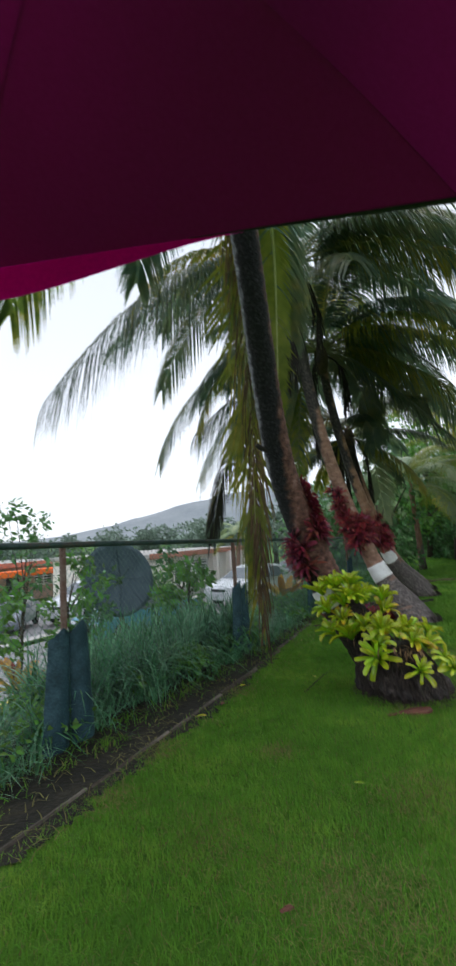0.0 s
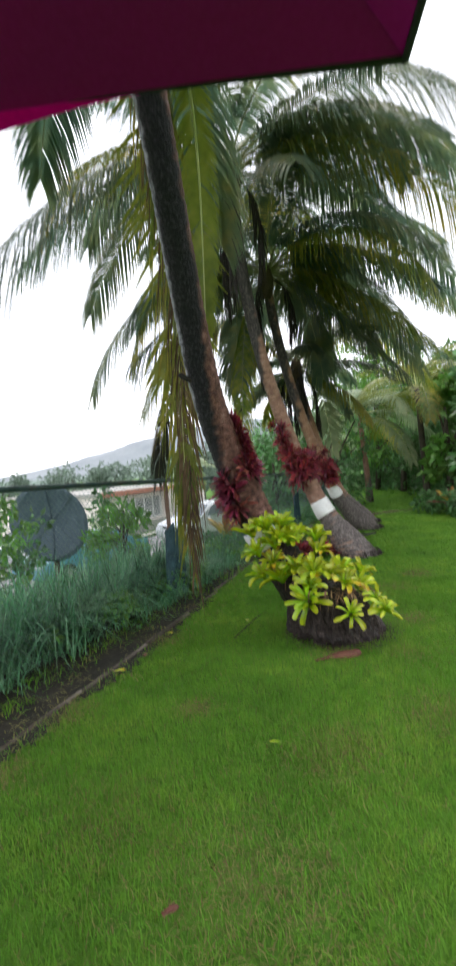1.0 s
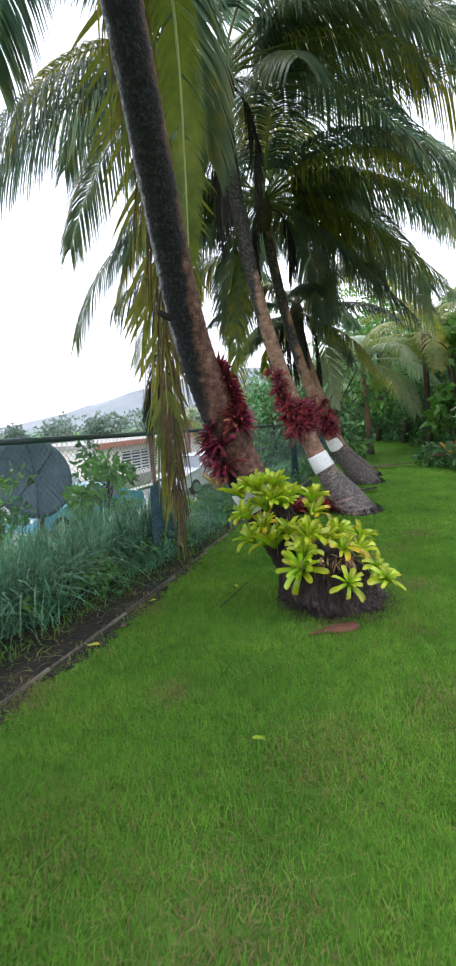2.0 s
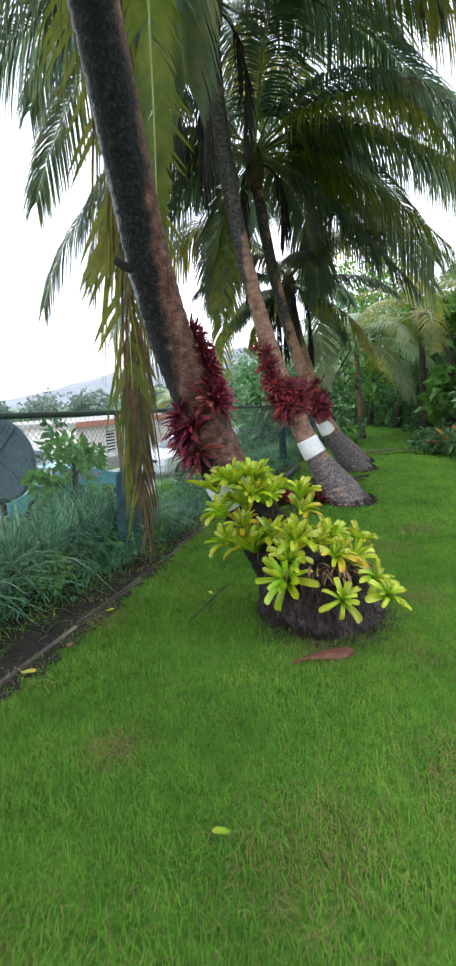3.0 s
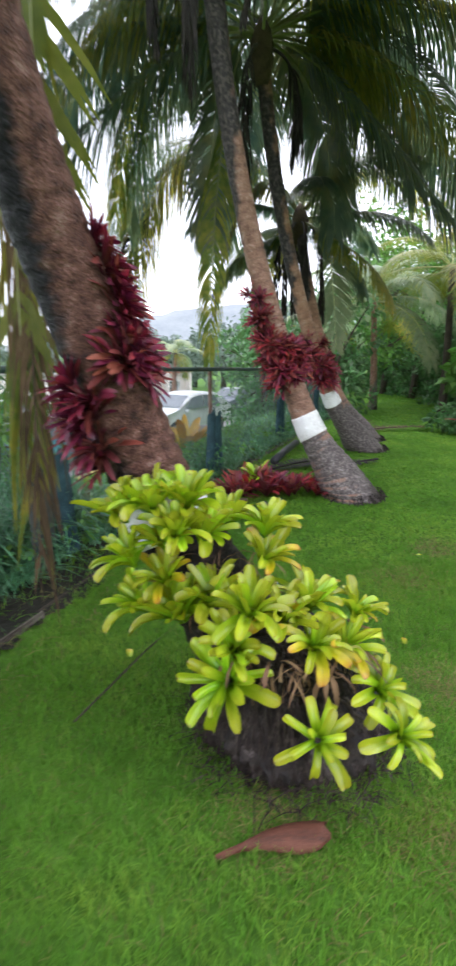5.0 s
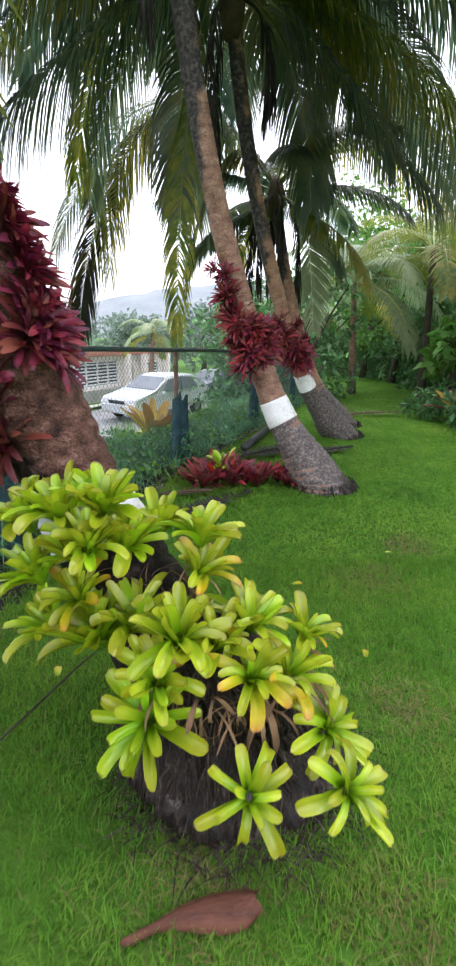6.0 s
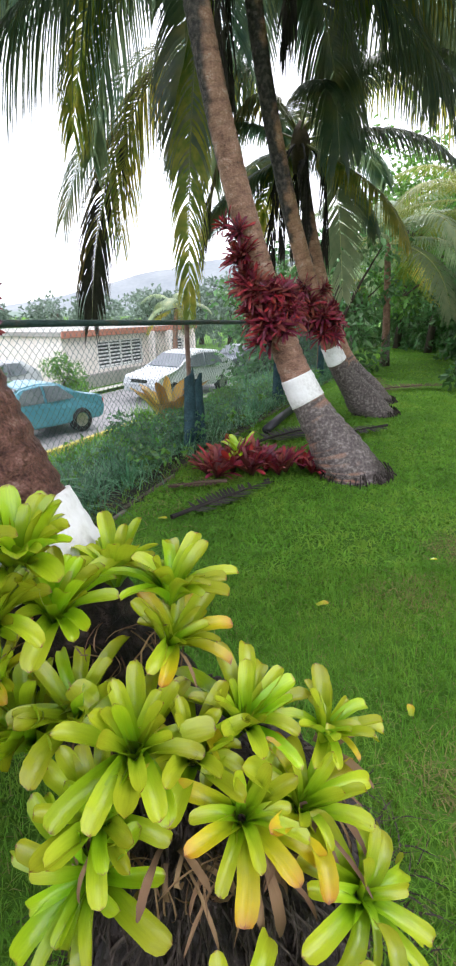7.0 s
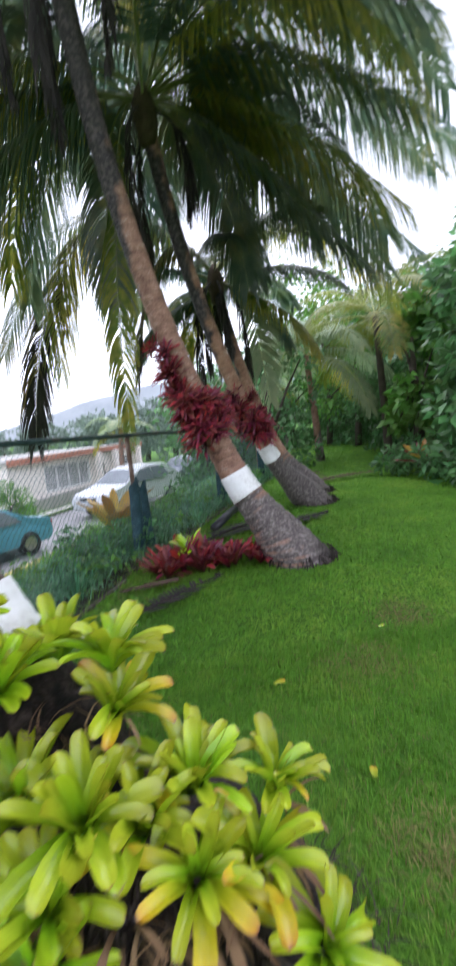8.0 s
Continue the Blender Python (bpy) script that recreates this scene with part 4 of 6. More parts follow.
for k, (loc, axis, size, n, kinds) in enumerate([
    ((1.50, 4.14, 0.305), (-0.05, -0.72, 0.69), 0.140, 12, STAR),
    ((1.77, 4.12, 0.32), (0.28, -0.62, 0.74), 0.142, 13, STAR),
    ((1.775, 4.32, 0.34), (0.40, -0.45, 0.80), 0.172, 14, STAR),
    ((1.23, 4.39, 0.36), (-0.42, -0.62, 0.66), 0.185, 18, GREEN),
    ((1.315, 4.50, 0.55), (0.05, -0.55, 0.83), 0.190, 16, LIME),
    ((1.06, 4.60, 0.50), (-0.50, -0.45, 0.74), 0.200, 18, GREEN),
    ((1.56, 4.57, 0.545), (0.10, -0.40, 0.91), 0.170, 14, LIME),
    ((1.75, 4.56, 0.52), (0.40, -0.20, 0.89), 0.130, 13, LIME),
    ((1.67, 4.44, 0.44), (0.45, -0.60, 0.66), 0.168, 10, OLD),
    ((1.54, 4.40, 0.475), (0.15, -0.75, 0.62), 0.165, 8, AGED),
    ((1.44, 4.50, 0.53), (0.05, -0.55, 0.83), 0.165, 11, LIME),
    ((1.25, 4.43, 0.46), (-0.10, -0.85, 0.50), 0.160, 7, LIME),
    ((1.18, 4.58, 0.58), (-0.20, -0.45, 0.87), 0.175, 8, LIME),
    ((1.395, 4.70, 0.82), (0.25, -0.15, 0.95), 0.165, 16, LIME),
    ((1.25, 4.79, 0.82), (0.0, -0.15, 0.98), 0.150, 13, LIME),
    ((1.39, 4.67, 0.71), (0.50, -0.60, 0.62), 0.150, 9, AGED),
    ((1.07, 4.66, 0.93), (0.10, -0.35, 0.95), 0.205, 28, GREEN),
    ((0.95, 4.64, 0.93), (-0.30, -0.35, 0.9), 0.20, 24, GREEN),
    ((1.14, 4.64, 0.82), (0.35, -0.45, 0.85), 0.190, 17, GREEN),
    ((1.01, 4.60, 0.80), (-0.30, -0.55, 0.8), 0.190, 16, GREEN),
    ((1.00, 4.62, 0.65), (-0.40, -0.60, 0.68), 0.180, 9, OLD),
    ((0.91, 4.63, 0.54), (-0.70, -0.40, 0.60), 0.180, 12, GREEN),
    ((0.84, 4.68, 0.90), (-0.50, -0.25, 0.85), 0.195, 18, GREEN),
    ((0.87, 4.62, 0.74), (-0.60, -0.45, 0.75), 0.185, 15, GREEN),
    ((1.04, 4.56, 0.86), (0.05, -0.50, 0.88), 0.175, 16, GREEN),
]):
    up = Vector(axis) if k < 4 else Vector((axis[0] * 0.7, axis[1] * 0.5, axis[2] + 0.25))
    rosette(loc, up, size * (1.0 if k < 3 else 1.15 if k < 16 else 1.0), n + 1 if k < 3 else n + 3 if k == 3 else n + 9, kinds, 100 + k, LB if kinds not in (OLD, AGED) else "ageing yellow and orange bromeliad on the root mound", group="lime bromeliads on the root mound", spread_=0.92 if k < 4 else 0.40 if k < 13 else 0.24)

# the lumpy mound of roots under them, a part of the nearest palm
rm = random.Random(8)
v, f = [], []
NA, NH = 260, 90
for i in range(NH + 1):
    h = i / NH
    for k in range(NA):
        w = 2 * math.pi * k / NA
        r = (1 - 0.55 * h ** 2.2) * (1 + 0.05 * math.sin(h * 9))
        nz = noise.noise((math.cos(w) * 2.4, math.sin(w) * 2.4, h * 3)) * 0.2 + noise.noise((math.cos(w) * 7, math.sin(w) * 7, h * 7)) * 0.13 + noise.noise((math.cos(w) * 26, math.sin(w) * 26, h * 9)) * 0.09 + abs(noise.noise((math.cos(w) * 60, math.sin(w) * 60, h * 14))) * 0.06
        r *= 1 + nz
        top = 0.47 * (1 - (1 - h) ** 1.35)
        v.append((0.36 * r * math.cos(w) - 0.15 * h, 0.35 * r * math.sin(w) + 0.10 * h, top - 0.05))
for i in range(NH):
    for k in range(NA):
        f.append((i * NA + k, i * NA + (k + 1) % NA, (i + 1) * NA + (k + 1) % NA, (i + 1) * NA + k))
f.append(tuple(NH * NA + k for k in range(NA)))
mound = child("root_mound", mesh_from("root_mound", v, f, M_BOLE), palm_n, "dark lumpy mound of palm roots", pose(0.035, -0.03, 0))
V, F = [], []
for _ in range(1500):
    w, h = rm.uniform(0, 2 * math.pi), rm.random() ** 1.3
    r = 1.0 - 0.5 * h ** 2.2
    a = Vector((0.36 * r * math.cos(w) - 0.15 * h, 0.35 * r * math.sin(w) + 0.10 * h, 0.45 * (1 - (1 - h) ** 1.35)))
    o = Vector((math.cos(w), math.sin(w), 0))
    t = Vector((-math.sin(w), math.cos(w), 0)) * rm.uniform(-0.5, 0.5)
    ln = rm.uniform(0.06, 0.18)
    pts = [a - o * 0.01, a + o * 0.025 + (t + Vector((0, 0, -0.5))) * ln * 0.5, a + o * rm.uniform(0.01, 0.05) + (t + Vector((0, 0, -1))) * ln]
    pts = [Vector((p.x, p.y, max(-0.02, p.z))) for p in pts]
    k_ = rm.uniform(0.4, 1.1)
    tv, tf = tube(pts, [0.005 * k_, 0.004 * k_, 0.002 * k_], 4, cap=False)
    F += [tuple(k + len(V) for k in q_) for q_ in tf]
    V += tv
child("root_fibre", mesh_from("root_fibre", V, F, M_ROOTLET), mound, "thin hanging roots")
# dry leaves hanging among the rosettes
rs = random.Random(31)
for k in range(95):
    w = rs.uniform(-2.6, -0.1)
    loc = (1.47 + 0.27 * math.cos(w), 4.62 + 0.27 * math.sin(w), rs.uniform(0.37, 0.47))
    sz = rs.uniform(0.07, 0.2)
    ob = new("dry_leaf", rs.choice(SETS["straw"]))
    ob.matrix_basis = Matrix.Translation(loc) @ Matrix.Rotation(w + rs.uniform(-1.6, 1.6), 4, "Z") @ Matrix.Rotation(radians(rs.uniform(-5, 75)), 4, "Y") @ Matrix.Diagonal((sz, sz * rs.choice((0.4, 0.7, 1.2, 2.0, 3.0)), sz, 1))
    tagged(ob, "dry brown bromeliad leaf hanging from the mound", "dry leaf", "dry leaves on the root mound")


for k in range(60):
    loc = (rs.uniform(1.12, 1.42), rs.uniform(4.66, 4.78), rs.uniform(0.5, 0.78))
    sz = rs.uniform(0.09, 0.2)
    ob = new("dry_leaf", rs.choice(SETS["straw"]))
    ob.matrix_basis = Matrix.Translation(loc) @ Matrix.Rotation(rs.uniform(-3.0, 0.2), 4, "Z") @ Matrix.Rotation(radians(rs.uniform(0, 70)), 4, "Y") @ Matrix.Diagonal((sz, sz * 0.8, sz, 1))
    tagged(ob, "dry brown bromeliad leaf at the palm's foot", "dry leaf", "dry leaves on the root mound")


def trunk_frame(line, z):
    i = min(range(len(line)), key=lambda k: abs(line[k].z - z))
    return line[i]


def red_on_trunk(line, rfun, spots, seed, size, what, twin=False, main="red"):
    """Rosettes at (height, azimuth, scale) on a trunk; twin: two small ones at each spot."""
    r = random.Random(seed)
    for k, (z, az, sc) in enumerate(spots):
        for t in range(2 if twin else 1):
            z_, az_ = z + (r.uniform(-0.06, 0.06) if twin else 0), az + (r.uniform(-20, 20) if twin else 0)
            c = trunk_frame(line, z_)
            a = radians(az_)
            out = Vector((math.sin(a), math.cos(a), 0))
            loc = c + out * (rfun(z_) * 0.98 + (0.07 * t if twin else 0))
            rosette(loc, out * 0.8 + Vector((r.uniform(-0.2, 0.2), r.uniform(-0.2, 0.2), 0.62)), size * sc * r.uniform(0.88, 1.12), 30 if twin else 44, [(main, 9), ("bronze", 2)] if (k + t) % 3 else [(main, 4), ("bronze", 6)], seed + k + 50 * t, what, group="red bromeliads tied to palm trunks", spread_=0.9)


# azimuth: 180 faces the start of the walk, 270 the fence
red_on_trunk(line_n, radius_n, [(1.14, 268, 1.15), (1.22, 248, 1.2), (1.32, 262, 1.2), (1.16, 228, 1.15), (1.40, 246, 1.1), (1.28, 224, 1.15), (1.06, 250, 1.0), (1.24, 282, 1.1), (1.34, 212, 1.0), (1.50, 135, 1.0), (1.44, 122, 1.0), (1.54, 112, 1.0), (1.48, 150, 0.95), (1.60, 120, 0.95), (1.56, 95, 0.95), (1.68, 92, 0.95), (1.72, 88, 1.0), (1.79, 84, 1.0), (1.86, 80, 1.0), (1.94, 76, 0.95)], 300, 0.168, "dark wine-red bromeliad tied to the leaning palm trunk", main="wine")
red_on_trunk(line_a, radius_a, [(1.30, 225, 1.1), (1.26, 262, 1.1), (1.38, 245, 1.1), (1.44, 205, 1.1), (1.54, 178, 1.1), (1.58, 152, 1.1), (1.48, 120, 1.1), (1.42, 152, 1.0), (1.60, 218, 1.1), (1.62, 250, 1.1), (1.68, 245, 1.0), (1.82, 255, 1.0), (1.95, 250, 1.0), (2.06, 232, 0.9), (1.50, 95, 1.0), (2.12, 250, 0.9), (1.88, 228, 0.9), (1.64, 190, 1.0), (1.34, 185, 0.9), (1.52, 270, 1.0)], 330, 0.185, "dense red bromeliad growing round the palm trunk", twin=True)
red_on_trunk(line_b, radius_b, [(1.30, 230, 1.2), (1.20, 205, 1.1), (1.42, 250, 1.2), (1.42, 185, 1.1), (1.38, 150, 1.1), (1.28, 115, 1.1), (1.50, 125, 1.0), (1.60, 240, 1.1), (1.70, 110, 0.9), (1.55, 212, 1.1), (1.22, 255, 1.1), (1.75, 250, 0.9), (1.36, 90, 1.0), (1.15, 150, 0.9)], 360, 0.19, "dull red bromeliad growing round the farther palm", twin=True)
rr_ = random.Random(77)
for k, (x, y, sc) in enumerate([(1.62, 7.95, 0.9), (1.78, 8.08, 1.1), (1.95, 7.98, 1.0), (2.10, 8.10, 1.0), (2.28, 8.05, 1.1), (2.45, 8.12, 0.9), (1.86, 8.20, 1.0), (2.36, 8.22, 0.9), (1.70, 8.14, 0.8), (2.02, 8.16, 0.9), (2.20, 7.98, 0.8), (2.52, 8.0, 0.8), (2.14, 8.26, 0.9), (1.54, 8.04, 0.7)]):
    rosette((x, y, 0.03), (rr_.uniform(-0.3, 0.3), rr_.uniform(-0.5, 0.1), 1), (0.36 if x < 2.05 else 0.29) * sc, 24, [("red", 6), ("bronze", 5)], 400 + k, "red and bronze bromeliad growing in the lawn", group="red bromeliads in the grass", spread_=0.36)
rosette((1.86, 8.16, 0.16), (-0.1, -0.2, 1), 0.30, 16, [("green", 4), ("bronze", 1)], 420, "tall green bromeliad among red ones", spread_=0.5)
rosette((1.02, 10.4, -0.05), (0.1, -0.1, 1), 0.85, 16, [("orange", 1)], 421, "large orange-yellow bromeliad outside the fence", spread_=0.3)
rosette((-2.25, 5.10, 0.02), (0.2, -0.2, 1), 0.45, 18, [("orange", 6), ("bronze", 2)], 422, "orange bromeliad outside the fence", spread_=0.7)
rosette((6.7, 11.9, 0.25), (-0.3, -0.2, 1), 0.6, 12, [("orange", 5), ("bronze", 3)], 423, "orange bromeliad beside the hedge", spread_=0.75)

# ---------- fence ----------
fence = empty("chain_link_fence", label="dark green chain-link fence with a pipe top rail", category="fence")
SPAN = 2.95


def fence_top(s):
    """The rail runs slightly down along the walk."""
    return 1.46 - 0.02 * s


ang = math.degrees(math.atan2(FD.y, FD.x))
POSTS = [-2, -1, 0, 1, 2, 3, 4, 5]
rf_ = random.Random(14)
for k in POSTS:
    b = fxy(k * SPAN, 0)
    gz, TOP = -0.15, fence_top(k * SPAN)
    tip = Vector((rf_.uniform(-0.03, 0.03), rf_.uniform(-0.03, 0.03), 0))
    v, f = tube([Vector((b.x, b.y, gz)), Vector((b.x, b.y, 0.7)) + tip * 0.5, Vector((b.x, b.y, TOP)) + tip], [0.026, 0.026, 0.026], 12)
    child("post", mesh_from("post", v, f, M_RUST), fence, "rusting steel fence post")
    # splayed strips of weathered green sheeting tied round the post
    for sg in (-1, 1):
        V, F = [], []
        n, hgt, wdt = 12, 0.93 + rf_.uniform(-0.04, 0.04), 0.125
        for i in range(n + 1):
            h = i / n
            for j in range(7):
                u = (j - 3) / 3
                bulge = 0.05 * (1 - u * u) * (1 + 0.2 * math.sin(h * 5 + sg))
                w = wdt * (1.0 - 0.22 * h)
                x = sg * (0.09 + 0.05 * (1 - h)) + u * w + 0.01 * noise.noise((u * 2, h * 6, k + sg))
                rag = 0.05 * noise.noise((u * 3, k * 1.7, sg)) * (1 if i == n else 0) - (0.10 * abs(u) ** 1.5 if i == n else 0)
                V.append((x, -0.05 - bulge, -0.05 + h * hgt + rag))
        m1 = len(V)
        V += [(x, y + 0.006, z) for x, y, z in V]
        for i in range(n):
            for j in range(6):
                a = i * 7 + j
                F.append((a, a + 1, a + 8, a + 7))
                F.append((m1 + a + 1, m1 + a, m1 + a + 7, m1 + a + 8))
        for i in range(n):
            a = i * 7
            F.append((a + 7, m1 + a + 7, m1 + a, a))
            F.append((a + 6, m1 + a + 6, m1 + a + 13, a + 13))
        for j in range(6):
            a = n * 7 + j
            F.append((a, a + 1, m1 + a + 1, m1 + a))
        child("post_guard", mesh_from("post_guard", V, F, M_WRAP), fence, "ragged dark green plastic sheet", pose(b.x, b.y, 0, 0, 0, ang + 2 * sg))
rail_a, rail_b = fxy(POSTS[0] * SPAN, 0, fence_top(POSTS[0] * SPAN) + 0.02), fxy(POSTS[-1] * SPAN, 0, fence_top(POSTS[-1] * SPAN) + 0.02)
v, f = tube([rail_a.lerp(rail_b, i / 30) + Vector((0, 0, 0.008 * noise.noise((i * 0.7, 2, 0)))) for i in range(31)], [0.024] * 31, 12)
child("top_rail", mesh_from("top_rail", v, f, M_FENCE), fence, "dark green pipe rail")
for k in POSTS[:-1]:
    V, F = [], []
    cell, TOP = 0.062, fence_top((k + 0.5) * SPAN)
    n, rows = int(SPAN / cell), int((TOP - 0.02) / (cell * 0.95))
    for i in range(n):
        pts = []
        for j in range(rows + 1):
            s = k * SPAN + (i + (0.5 if j % 2 else -0.5) * 1.0 + 0.5) * cell
            p = fxy(s, 0.028 + (0.004 if j % 2 else -0.004), fence_top(s) * (1 - j / rows))
            sag = 0.012 * noise.noise((s * 1.2, p.z * 2, 1))
            pts.append(p + FN * sag)
        tv, tf = tube(pts, [0.0023] * len(pts), 3, cap=False)
        F += [tuple(a + len(V) for a in q_) for q_ in tf]
        V += tv
        pts2 = [p + FN * 0.004 + FD * (cell * (1 if j % 2 == 0 else -1) * 1.0) for j, p in enumerate(pts)]
        tv, tf = tube(pts2, [0.0023] * len(pts2), 3, cap=False)
        F += [tuple(a + len(V) for a in q_) for q_ in tf]
        V += tv
    child("wire_mesh", mesh_from("wire_mesh", V, F, M_WIRE), fence, "green plastic-coated diamond wire")

# ---------- umbrella over the start of the walk ----------
umb = empty("umbrella", pose(-0.95, -0.75, 0), label="large square maroon umbrella with a magenta hem on a steel pole", category="umbrella")
UO = Vector((-0.95, -0.75, 0))
CORNERS = [Vector(c) - UO for c in ((1.60, 2.95, 3.58), (-1.95, 3.55, 3.60), (-2.55, 0.05, 3.52), (1.00, -0.55, 3.50))]
PEAK = sum(CORNERS, Vector()) / 4 + Vector((0, 0, 0.50))


def canopy(k, u, r):
    """A point of panel k: u from corner to corner, r from peak to hem; the cloth sags between the ribs."""
    a, b = CORNERS[k], CORNERS[(k + 1) % 4]
    e = a.lerp(b, u)
    sag = math.sin(math.pi * u)
    e = e + (PEAK - e) * 0.035 * sag
    p = PEAK.lerp(e, r)
    return p + Vector((0, 0, 0.10 * math.sin(math.pi * r) - 0.05 * r * sag))


for k in range(4):
    V, F = [], []
    NU, NR = 16, 14
    for i in range(NR + 1):
        for j in range(NU + 1):
            V.append(canopy(k, j / NU, i / NR))
    m1 = len(V)
    V += [p + Vector((0, 0, 0.003)) for p in V]
    for i in range(NR):
        for j in range(NU):
            a = i * (NU + 1) + j
            F.append((a, a + 1, a + NU + 2, a + NU + 1))
            F.append((m1 + a + 1, m1 + a, m1 + a + NU + 1, m1 + a + NU + 2))
    child("panel", mesh_from("panel", V, F, M_MAROON), umb)
    edge = [V[NR * (NU + 1) + j] for j in range(NU + 1)]
    # a magenta valance that widens from the middle of the front side
    drop = [0.26 * smooth01((j / NU - 0.36) / 0.6) if k == 0 else 0.26 if k == 1 else 0.0 for j in range(NU + 1)]
    if k < 2:
        H = [e + Vector((0, 0, 0.002)) for e in edge] + [e - Vector((0, 0, d + 0.004)) for e, d in zip(edge, drop)]
        H += [h + Vector((0.002, 0.003, 0)) for h in H]
        o = NU + 1
        HF = [(j, j + 1, o + j + 1, o + j) for j in range(NU)] + [(2 * o + j + 1, 2 * o + j, 3 * o + j, 3 * o + j + 1) for j in range(NU)]
        child("hem", mesh_from("hem", H, HF, M_MAGENTA), umb, "bright magenta cloth hem")
    half = edge[:NU // 2 + 1] if k == 0 else edge
    tv, tf = tube(half, [0.022 - (0.018 * j / (len(half) - 1) if k == 0 else 0) for j in range(len(half))], 6, cap=False)
    child("binding", mesh_from("binding", tv, tf, M_TRIM), umb, "dark binding along the edge")
    tv, tf = tube([canopy(k, 0, r / 8) + Vector((0, 0, 0.012)) for r in range(9)], [0.007] * 9, 6)
    child("rib", mesh_from("rib", tv, tf, M_STEEL), umb)
pole_top = PEAK + Vector((0, 0, 0.05))
foot = Vector((0, 0, -0.25))
tv, tf = tube([pole_top, pole_top.lerp(foot, 0.5), foot], [0.022, 0.024, 0.026], 12)
child("pole", mesh_from("pole", tv, tf, M_STEEL), umb, "steel umbrella pole")


# ---------- trees, hedge and shrubs ----------
def leaf_quads(centres, n, size, rng, radius, squash=0.8):
    """Folded leaf blades scattered in clumps round the centres."""
    c = np.repeat(np.asarray(centres), n, axis=0)
    k = len(c)
    g = np.random.RandomState(rng)
    d = g.normal(size=(k, 3))
    d /= np.linalg.norm(d, axis=1)[:, None]
    rad = np.repeat(np.asarray(radius), n)[:, None] * g.uniform(0.55, 1.08, (k, 1))
    p = c + d * rad * np.array([1, 1, squash])
    ax = d + g.normal(scale=0.6, size=(k, 3)) + np.array([0, 0, -0.35])
    ax /= np.linalg.norm(ax, axis=1)[:, None]
    sd = np.cross(ax, d + g.normal(scale=0.5, size=(k, 3)))
    sd /= np.linalg.norm(sd, axis=1)[:, None] + 1e-6
    up = np.cross(sd, ax)
    ln = size * g.uniform(0.6, 1.3, (k, 1))
    w = ln * 0.26
    v = np.stack([p, p + ax * ln * 0.45 + sd * w + up * w * 0.4, p + ax * ln - up * ln * 0.12, p + ax * ln * 0.45 - sd * w + up * w * 0.4], 1).reshape(-1, 3)
    i = np.arange(k)[:, None] * 4
    # two triangles folded along the midrib
    f = np.concatenate([np.concatenate([i, i + 1, i + 2], 1), np.concatenate([i, i + 2, i + 3], 1)])
    return v, f


def tree(x, y, height, crown, clumps, seed, label, leaf=0.16, per=70, material=None, trunk_r=0.11, name="tree", low=0.35, z=None, category="tree", group=""):
    rng = random.Random(seed)
    gz = ground_z(x, y) if z is None else z
    p = empty(name, pose(x, y, gz), label=label, category=category, group=group)
    cs, rs_ = [], []
    for _ in range(clumps):
        a, rr = rng.uniform(0, 2 * math.pi), crown * math.sqrt(rng.random())
        h = height * rng.uniform(low, 1.0)
        rr *= math.sqrt(max(0.15, 1 - ((h / height - 0.55) / 0.62) ** 2))
        cs.append((rr * math.cos(a), rr * math.sin(a), h - 0.1 * height))
        rs_.append(crown * rng.uniform(0.22, 0.42))
    top = Vector((rng.uniform(-0.3, 0.3), rng.uniform(-0.3, 0.3), height * 0.7))
    v, f = tube([Vector((0, 0, -0.1)), top * 0.3 + Vector((0.05, 0, 0)), top * 0.65, top], [trunk_r * 1.3, trunk_r, trunk_r * 0.7, trunk_r * 0.3], 10)
    t = child("trunk", mesh_from("trunk", v, f, M_BARK), p)
    for c in rng.sample(cs, min(8, len(cs))):
        b0 = top * rng.uniform(0.35, 0.8)
        v, f = tube([b0, b0.lerp(Vector(c), 0.5) + Vector((0, 0, 0.1)), Vector(c)], [trunk_r * 0.45, trunk_r * 0.28, trunk_r * 0.1], 6, cap=False)
        child("limb", mesh_from("limb", v, f, M_BARK), t)
    v, f = leaf_quads(cs, per, leaf, seed, rs_)
    child("crown", fast_mesh("crown", v, f, material or M_LEAF), p)
    return p


HEDGE = "dense dark green tree in the hedge beside the lawn"
for k, (x, y, h, c, n) in enumerate([(8.1, 10.9, 4.0, 1.5, 38), (8.9, 9.2, 5.2, 1.8, 36), (9.7, 13.0, 5.2, 1.7, 38), (10.2, 15.2, 5.8, 1.9, 38), (10.9, 18.2, 5.0, 1.8, 34), (11.2, 21.5, 5.5, 2.0, 34), (12.0, 25.0, 6.5, 2.4, 36), (9.2, 28.5, 6.0, 2.4, 34), (6.0, 31.0, 5.5, 2.3, 30), (12.5, 12.0, 7.5, 2.4, 40), (14.0, 18.0, 8.0, 2.8, 40), (11.0, 6.0, 6.0, 2.2, 34)]):
    tree(x, y, h, c, n, 600 + k, HEDGE, leaf=0.24, per=115, group="trees in the hedge", low=0.08)
